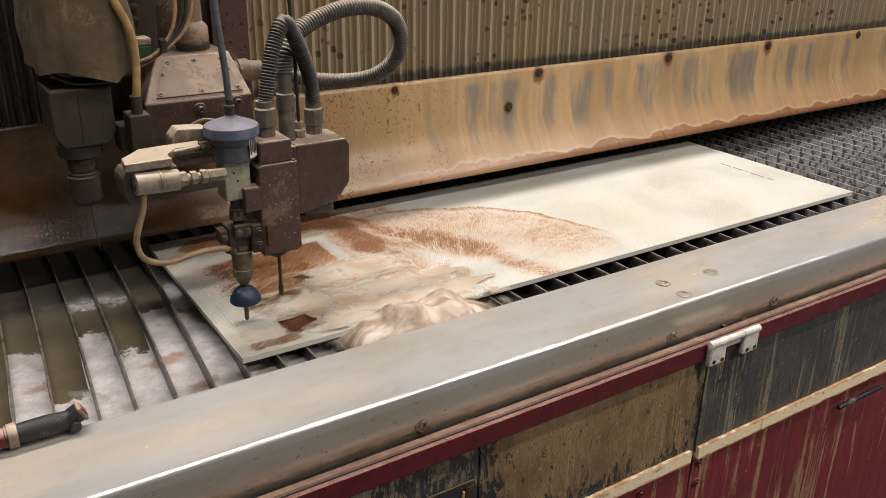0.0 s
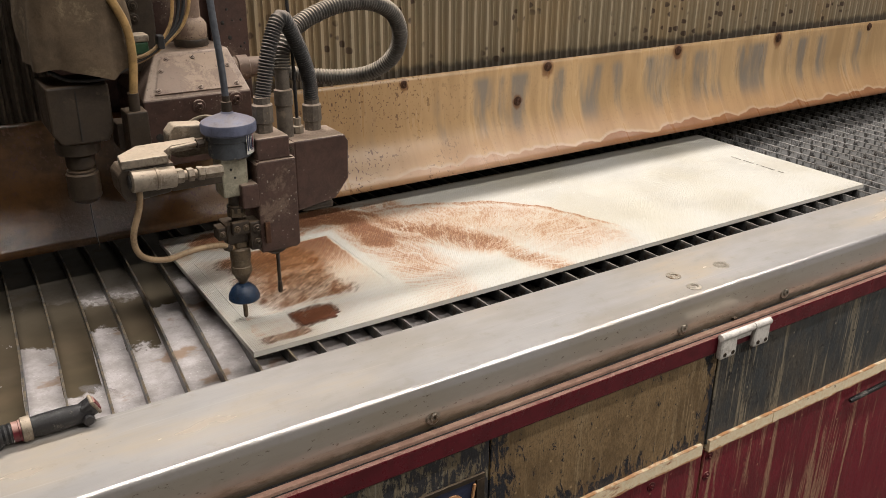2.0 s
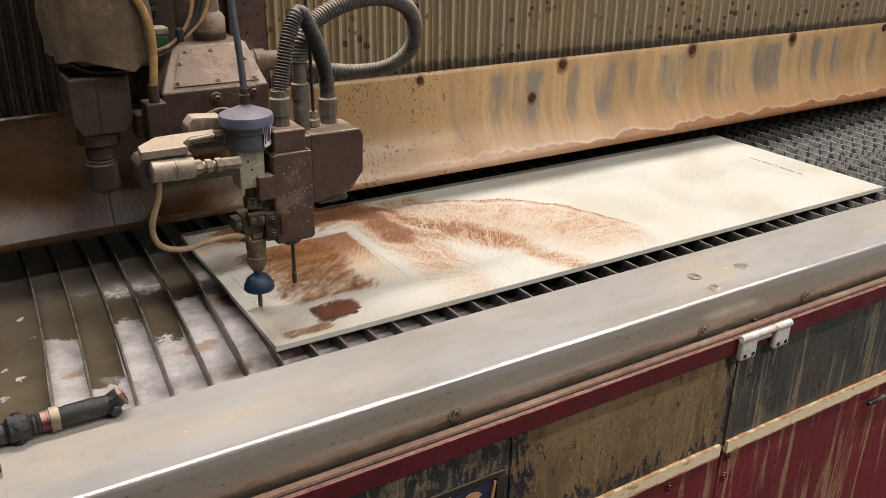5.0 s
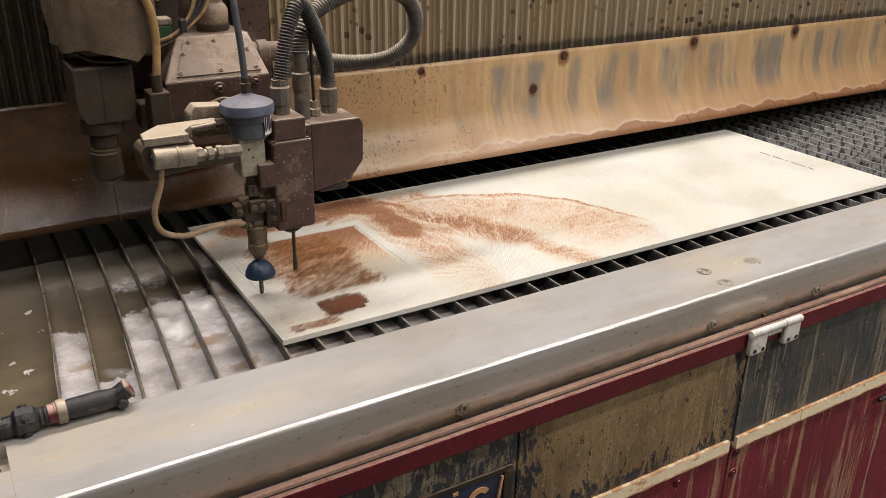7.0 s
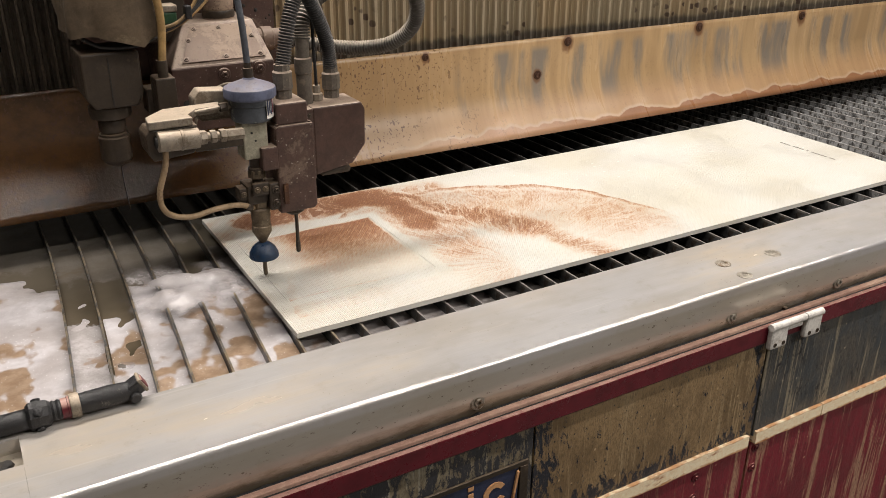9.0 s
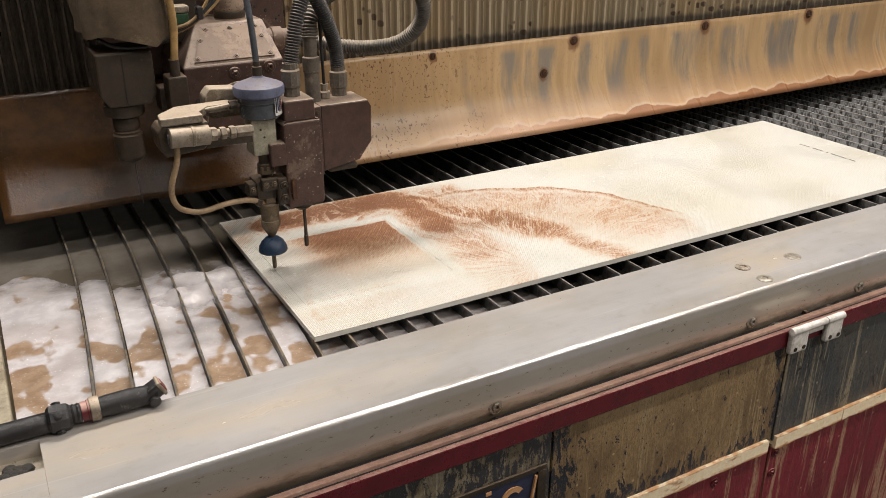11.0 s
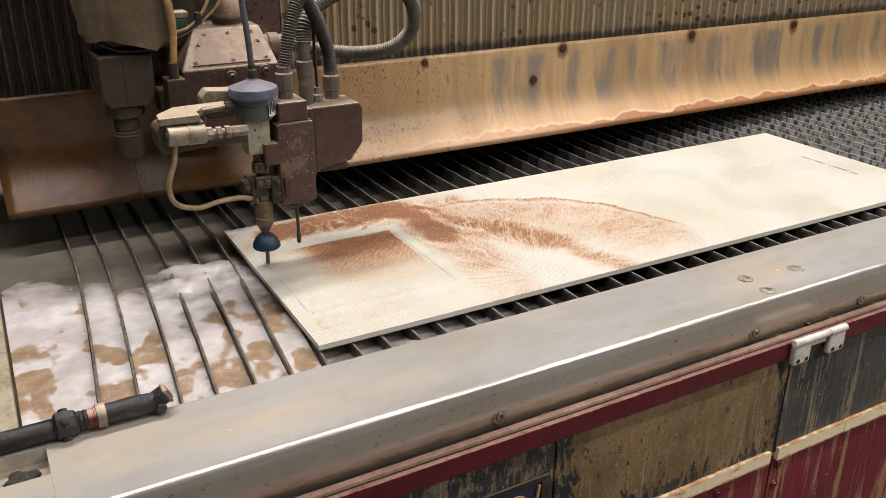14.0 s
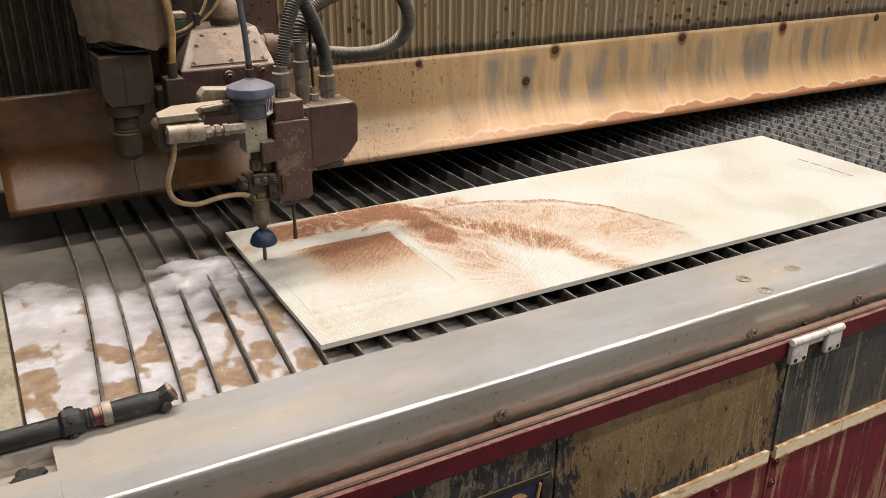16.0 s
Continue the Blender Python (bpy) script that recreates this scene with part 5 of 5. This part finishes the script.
def spray_gun():
    """The rinsing gun and hose lying on the coping."""
    g = thing("spray_gun", "black rinsing spray gun and hose lying on the coping", "spray gun")
    y, z = -0.166, 0.9785
    part("hose", tube(B(), [(-1.3, y + 0.02, z), (-0.8, y - 0.006, z - 0.004), (-0.56, y, z - 0.003), (-0.43, y, z - 0.002)], 0.0145), BLACK, g, "black rubber hose")
    m = along((-0.432, y, z), (-0.27, y, z))
    part("clamp", lathe(B(), [(0.0155, 0), (0.0195, 0.004), (0.020, 0.014), (0.018, 0.026), (0.014, 0.030)], m, 9), BLACK, g, "lumpy hose clamp")
    for k in range(3):
        a = 0.9 + 1.5 * k
        p = Vector((-0.418, y + 0.020 * math.cos(a), z + 0.020 * math.sin(a)))
        part("clamp_lug", lathe(B(), [(0.006, -0.004), (0.006, 0.001), (0.003, 0.002)], along(p, p + Vector((0, math.cos(a), math.sin(a)))), 8), BLACK, g)
    part("threaded_neck", lathe(B(), [(0.0125, 0.030), (0.014, 0.033), (0.0125, 0.036), (0.014, 0.039), (0.0125, 0.042)], m, 18), BLACK, g)
    part("red_ring", lathe(B(), [(0.0138, 0.0425), (0.0138, 0.050), (0.0148, 0.0505), (0.0148, 0.053)], m, 20), REDBAR, g, "red ring")
    part("silver_band", lathe(B(), [(0.0163, 0.0535), (0.0168, 0.055), (0.0168, 0.064), (0.0163, 0.0655)], m, 24), GREY, g, "silver hose band")
    part("grip", lathe(B(), [(0.0138, 0.066), (0.0145, 0.075), (0.0150, 0.105), (0.0135, 0.124), (0.0125, 0.134), (0.0145, 0.140)], m, 24), BLACK, g, "black rubber grip")
    turn = pose(0, 0, 0, 0, -28, 0)
    part("nozzle_head", box(B(), -0.304, -0.284, y - 0.0115, y + 0.0115, 0.973, 0.994, 0.004, turn), BLACK, g)
    part("spout_frame", box(B(), -0.288, -0.283, y - 0.012, y + 0.012, 0.976, 0.999, 0.002, turn), GREY, g)
    part("spout_slot", box(B(), -0.2848, -0.2815, y - 0.008, y + 0.008, 0.980, 0.996, 0.001, turn), REDBAR, g, "dark red spout slot")
    part("dial", lathe(B(), [(0.0075, 0), (0.008, 0.002), (0.008, 0.006), (0.006, 0.008)], along((-0.297, y - 0.010, 0.9735), (-0.297, y - 0.1, 0.9735)), 18), BLACK, g)


spray_gun()


# ---------------------------------------------------------------- foam, splashes and washed-off silt
def film_material(name, dark, light, cover, rough, most=0.9, still=True):
    """A thin wet film that thins out towards its rim."""
    n = Nodes(name)
    px, py, pz = n.xyz()
    w1 = n.math("ADD", n.math("MULTIPLY", px, 0.8), n.math("MULTIPLY", py, 0.6))
    w2 = n.math("SUBTRACT", n.math("MULTIPLY", py, 0.8), n.math("MULTIPLY", px, 0.6))
    shift = n.math("MULTIPLY", n.random(), 9.0)
    streak, fine = n.noise((16, 30, 1), 6, 0.72, co=n.vec(w1, w2, shift), dist=0.5), n.noise((50, 260, 1), 4, 0.7, co=n.vec(w1, w2, shift))
    v = n.math("ADD", n.math("MULTIPLY", streak, 0.55), n.math("MULTIPLY", fine, 0.45))
    wx = n.math("SINE", n.math("MULTIPLY", n.math("ADD", px, n.math("MULTIPLY", py, 0.75)), 880))
    wy = n.math("SINE", n.math("MULTIPLY", n.math("SUBTRACT", px, n.math("MULTIPLY", py, 0.75)), 880))
    v = n.math("ADD", v, n.math("MULTIPLY", n.math("MULTIPLY", wx, wy), 0.045))
    if not still:
        # running water: soft swirls in place of grain
        v = n.noise((13, 17, 1), 3, 0.5, co=n.vec(px, py, shift), dist=1.2)
    c = n.mix(n.step(v, 0.40, 0.62), light, dark)
    n.bump(fine, 0.3, 0.001)
    n.done(c, rough)
    clear = n.add("ShaderNodeBsdfTransparent")
    m = n.add("ShaderNodeMixShader")
    g = n.add("ShaderNodeTexCoord").outputs["Generated"]
    x, y, z = n.xyz(g)
    fx = n.math("SUBTRACT", 1.0, n.math("MULTIPLY", n.math("ABSOLUTE", n.math("SUBTRACT", x, 0.5)), 2.0))
    fy = n.math("SUBTRACT", 1.0, n.math("MULTIPLY", n.math("ABSOLUTE", n.math("SUBTRACT", y, 0.5)), 2.0))
    rim = n.math("MULTIPLY", n.step(fx, 0.0, 0.45), n.step(fy, 0.0, 0.6))
    v2 = n.math("ADD", v, n.math("MULTIPLY", n.math("SUBTRACT", rim, 1.0), 0.22))
    n.put(m.inputs[0], n.step(v2, 0.45 - cover * 0.28, 0.82 - cover * 0.28, 0.0, most))
    n.put(m.inputs[1], clear.outputs[0]), n.put(m.inputs[2], n.b.outputs[0])
    n.put(n.t.nodes["Material Output"].inputs["Surface"], m.outputs[0])
    return n.m


SILT = film_material("rust_silt_film", (0.180, 0.058, 0.014), (0.43, 0.20, 0.065), 0.38, 0.45, 0.80)
SILTDARK = film_material("thick_rust_silt", (0.070, 0.020, 0.009), (0.17, 0.062, 0.030), 0.85, 0.35, 0.93)
MILKY = film_material("milky_water_film", (0.54, 0.42, 0.32), (0.72, 0.66, 0.58), 0.9, 0.2, 0.80, False)


def mud_foam_material():
    """Silty water thrown up by the jet, thin and clear towards its rim."""
    n = Nodes("churned_brown_water")
    x, y, z = n.xyz()
    v = n.noise((14, 14, 14), 4, 0.55, dist=1.0)
    c = n.mix(n.step(v, 0.38, 0.64), (0.34, 0.235, 0.16), (0.66, 0.58, 0.51))
    # white dots in the colour stand in for glinting bubbles
    c = n.mix(n.step(n.cells(120), 0.10, 0.04, 0, 0.8), c, (0.9, 0.88, 0.85))
    n.bump(n.math("ADD", v, n.math("MULTIPLY", n.noise(90, 3), 0.15)), 0.2, 0.004)
    n.done(c, 0.42)
    clear, m = n.add("ShaderNodeBsdfTransparent"), n.add("ShaderNodeMixShader")
    h = n.math("ADD", z, n.math("MULTIPLY", n.math("SUBTRACT", v, 0.5), 0.030))
    n.put(m.inputs[0], n.step(h, 0.866, 0.896, 0.0, 0.92))
    n.put(m.inputs[1], clear.outputs[0]), n.put(m.inputs[2], n.b.outputs[0])
    n.put(n.t.nodes["Material Output"].inputs["Surface"], m.outputs[0])
    return n.m


CHURN = mud_foam_material()


def heap(bm, x0, x1, y0, y1, base, high, seed, grain=11.0, gaps=0.0, cell=0.006, edge=2.6):
    """A field of bubbly lumps that sinks under base at its ragged rim."""
    nx, ny = max(4, int((x1 - x0) / cell)), max(4, int((y1 - y0) / cell))
    grid = []
    for i in range(nx + 1):
        col = []
        for j in range(ny + 1):
            u, v = i / nx, j / ny
            x, y = x0 + (x1 - x0) * u, y0 + (y1 - y0) * v
            rim = min(1.0, edge * min(u, 1 - u)) * min(1.0, edge * min(v, 1 - v))
            p = Vector((x * grain, y * grain, seed))
            lump = 0.5 + 0.55 * noise.noise(p) + 0.22 * noise.noise(p * 2.3) + 0.05 * noise.noise(p * 6)
            hgt = high * (lump - gaps) * rim - 0.006 * (1 - rim) - (0.006 if rim <= 0 else 0)
            col.append(bm.verts.new((x, y, base - 0.003 + hgt)))
        grid.append(col)
    for a, b in zip(grid, grid[1:]):
        for j in range(ny):
            bm.faces.new((a[j], b[j], b[j + 1], a[j + 1])).smooth = True
    return bm


LEVEL = 0.862
FOAMS, CHANNELS = {}, []


def channel(k, y0, y1, seed):
    """Foam filling the gap between two slats, low in the middle and thinning out at the far end."""
    edges = (-0.476,) + SLATS
    bm, nx, ny, grid = B(), 12 if k else 24, 90, []
    for i in range(nx + 1):
        col = []
        for j in range(ny + 1):
            u, y = i / nx, y0 + (y1 - y0) * j / ny
            lean = slat_bend(y)
            xl, xr = edges[k] + (lean if k else 0) + 0.003, edges[k + 1] + lean - 0.003
            x = xl + (xr - xl) * u
            p = Vector((x * 13, y * 11, seed))
            lump = 0.55 + 0.5 * noise.noise(p) + 0.25 * noise.noise(p * 2.6)
            fade = min(1.0, (y1 - y) / 0.24 + 0.45 * noise.noise(p * 0.6))
            col.append(bm.verts.new((x, y, LEVEL + 0.002 + 0.011 * lump * max(0.0, fade) - 0.010 * (1 - max(0.0, fade)))))
        grid.append(col)
    for a, b in zip(grid, grid[1:]):
        for j in range(ny):
            bm.faces.new((a[j], b[j], b[j + 1], a[j + 1])).smooth = True
    return bm


def foams():
    def foam(key, bm, mt, lb, nm="foam_raft", cat="foam"):
        FOAMS[key] = thing(nm, lb, cat, bm, mt, "foam on the tank water")
    foam("near", heap(B(), -0.52, 0.06, -0.17, 0.28, LEVEL, 0.012, 3.0, 15, 0.48), FOAM, "pale bubbly foam between slats beside the coping")
    foam("front", heap(B(), 0.0, 0.60, -0.16, 0.05, LEVEL, 0.015, 8.0, 14, 0.30), FOAM, "pale foam in the gap before the tile")
    foam("plume", heap(B(), -0.26, 0.045, -0.10, 0.22, LEVEL + 0.011, 0.024, 5.0, 19, -0.18, edge=3.0), MIST, "bright foam boiling up beside the tile edge", "foam_plume")
    for k, far in enumerate((0.66, 0.60, 0.58, 0.57, 0.56, 0.52, 0.48)):
        foam("channel", channel(k, -0.12, far, 3.7 * k), CHANNELFOAM, "white foam with brown pools filling a gap between slats")
        CHANNELS.append(FOAMS.pop("channel"))
    foam("corner", heap(B(), -0.02, 0.36, -0.15, 0.03, LEVEL, 0.024, 14.0, 13, 0.10), FOAM, "white foam drifting between coping and tile")
    foam("first_splash", heap(B(), 0.08, 0.62, -0.155, 0.10, LEVEL, 0.072, 21.0, 9, -0.18), CHURN, "churned brown water splashing before the tile", "splash", "splash")
    foam("second_splash", heap(B(), -0.16, 0.42, -0.155, 0.09, LEVEL, 0.070, 27.0, 9, -0.18), CHURN, "churned brown water splashing before the tile corner", "splash", "splash")


foams()


def ragged_sheet(x0, x1, y0, y1, seed, bite=0.012):
    """A thin flat film with a wandering outline, laid about its own middle."""
    cx, cy = (x0 + x1) / 2, (y0 + y1) / 2
    pts = []
    for k in range(64):
        a = 2 * math.pi * k / 64
        ca, sa = math.cos(a), math.sin(a)
        s = 1 / max(abs(ca), abs(sa)) * 0.82 + 0.18
        w = 1 + bite / 0.05 * noise.noise(Vector((ca * 2.5, sa * 2.5, seed)))
        pts.append(((x1 - x0) / 2 * ca * s * w, (y1 - y0) / 2 * sa * s * w))
    return prism(B(), pts, "z", 0.0, 0.0005), (cx, cy)


WASH = []


def washes():
    """Silt that the jet rinses off the tile: it slides over the front edge into the tank."""
    def film(nm, lb, x0, x1, y0, y1, seed, mt, t0, t1, bite=0.012, z=0.9004):
        bm, (cx, cy) = ragged_sheet(x0, x1, y0, y1, seed, bite)
        ob = thing(nm, lb, "silt", bm, mt, "silt washed off the tile")
        WASH.append((ob, cx, cy, z, t0, t1))
    for k, (ya, yb) in enumerate(((0.12, 0.21), (0.175, 0.265), (0.23, 0.32), (0.285, 0.37), (0.335, 0.42))):
        film("silt_film", "rusty silt film on the cream tile", 0.045 + 0.01 * (k % 2), 0.30 - 0.012 * (k % 3), ya, yb, 3.1 * k, SILT, 8.2, 8.6, z=0.9004 + 0.00055 * k)
    film("silt_patch", "dark wet rust patch on the cream tile", 0.105, 0.195, 0.040, 0.112, 2.7, SILTDARK, 8.2, 8.6, 0.02)
    film("silt_film", "rusty silt streaks at the tile corner", 0.015, 0.13, 0.008, 0.045, 9.4, SILT, 8.2, 8.5, 0.015)
    for k, (xa, xb, ya, yb) in enumerate(((0.10, 0.38, 0.09, 0.21), (0.20, 0.46, 0.17, 0.29), (0.22, 0.54, 0.05, 0.17), (0.16, 0.56, -0.02, 0.09))):
        film("water_film", "milky water running off the tile", xa, xb, ya, yb, 15 + 2.3 * k, MILKY, 0.2, 0.75 + 0.08 * k, 0.02, 0.9035 + 0.0006 * k)


washes()


# ---------------------------------------------------------------- what moves
CUT = [(0, 0.056, 0.124), (0.5, 0.047, 0.124), (1, 0.042, 0.124), (1.5, 0.037, 0.124), (2, 0.033, 0.124), (2.5, 0.029, 0.124), (3, 0.028, 0.125), (3.5, 0.027, 0.129), (4, 0.027, 0.134), (6.5, 0.028, 0.172), (7, 0.028, 0.182), (7.5, 0.028, 0.195), (8, 0.028, 0.208), (8.5, 0.028, 0.224), (9, 0.028, 0.240), (11.5, 0.028, 0.303), (12, 0.028, 0.316), (12.5, 0.028, 0.326), (13, 0.028, 0.340), (13.5, 0.028, 0.352), (14, 0.028, 0.362), (14.5, 0.028, 0.371), (15, 0.028, 0.381), (15.5, 0.028, 0.387), (16, 0.028, 0.391)]


def motions():
    walk(HEAD, [(t, pose(x, y, 0)) for t, x, y in CUT])
    walk(GANTRY, [(t, pose(0, y, 0)) for t, x, y in CUT])
    # foam drifts, rises from the water and sinks back
    walk(FOAMS["near"], [(0, pose(0, 0, 0)), (4, pose(-0.006, 0, 0)), (8, pose(-0.012, 0.004, 0.001)), (12, pose(-0.02, 0.006, 0)), (16, pose(-0.026, 0.004, -0.001))])
    walk(FOAMS["front"], [(0, pose(0, 0, 0)), (5, pose(-0.03, 0, -0.002)), (9, pose(0.02, 0, 0.004)), (16, pose(-0.02, 0, 0.001))])
    walk(FOAMS["corner"], [(0, pose(0.03, 0, -0.06)), (7.8, pose(0.03, 0, -0.06)), (9, pose(0.02, 0, 0.0)), (12.5, pose(0.01, 0, 0.0)), (14, pose(0, 0, 0.010)), (16, pose(-0.02, 0, 0.010))])
    for k, ob in enumerate(CHANNELS):
        t0 = (7.6, 8.6, 8.4, 7.9, 7.5, 7.2, 7.0)[k]
        walk(ob, [(0, pose(0, 0, -0.03)), (t0 - 0.8, pose(0, 0, -0.022)), (t0 + 0.8, pose(0, 0, -0.006)), (t0 + 2.4, pose(0, 0.01, 0)), (16, pose(0, 0.03, 0.001))])
    rise = {0: -0.06, 4: -0.045, 6.5: -0.016, 7: -0.013, 7.5: -0.012, 8: -0.006, 8.5: 0.004, 9: 0.006, 11.5: -0.006, 12: -0.004, 12.5: -0.002, 13: 0.0, 14: 0.002, 16: 0.004}
    walk(FOAMS["plume"], [(t, pose(x - 0.03, y, rise[t])) for t, x, y in CUT if t in rise])
    walk(FOAMS["first_splash"], [(0, pose(0, 0.01, 0.010)), (0.3, pose(0.01, 0.004, 0.010)), (0.7, pose(0.02, -0.01, -0.025)), (1.1, pose(0.02, -0.01, -0.06)), (1.6, pose(0.02, -0.01, -0.09)), (16, pose(0.02, -0.01, -0.09))])
    walk(FOAMS["second_splash"], [(0, pose(0, 0, -0.09)), (7.9, pose(0, 0, -0.09)), (8.2, pose(0, 0, -0.02)), (8.45, pose(0.01, 0, 0.004)), (8.6, pose(0.015, 0, 0)), (8.85, pose(0.02, 0, -0.03)), (9.2, pose(0.02, 0, -0.09)), (12.3, pose(-0.02, 0.02, -0.09)), (13, pose(-0.03, 0.03, -0.034)), (13.5, pose(-0.02, 0.03, -0.020)), (14.1, pose(-0.01, 0.02, -0.09)), (16, pose(0.02, 0, -0.09))])
    for ob, cx, cy, z, t0, t1 in WASH:
        at = pose(cx, cy, z)
        t1 = t0 + (cy + 0.075) / 0.62
        rows = [(0, at)] + ([(t0, at)] if t0 > 0 else []) + [(t1, pose(cx + 0.02, -0.075, z)), (t1 + 0.15, pose(cx + 0.02, -0.078, 0.80)), (16, pose(cx + 0.02, -0.078, 0.80))]
        walk(ob, rows)


motions()
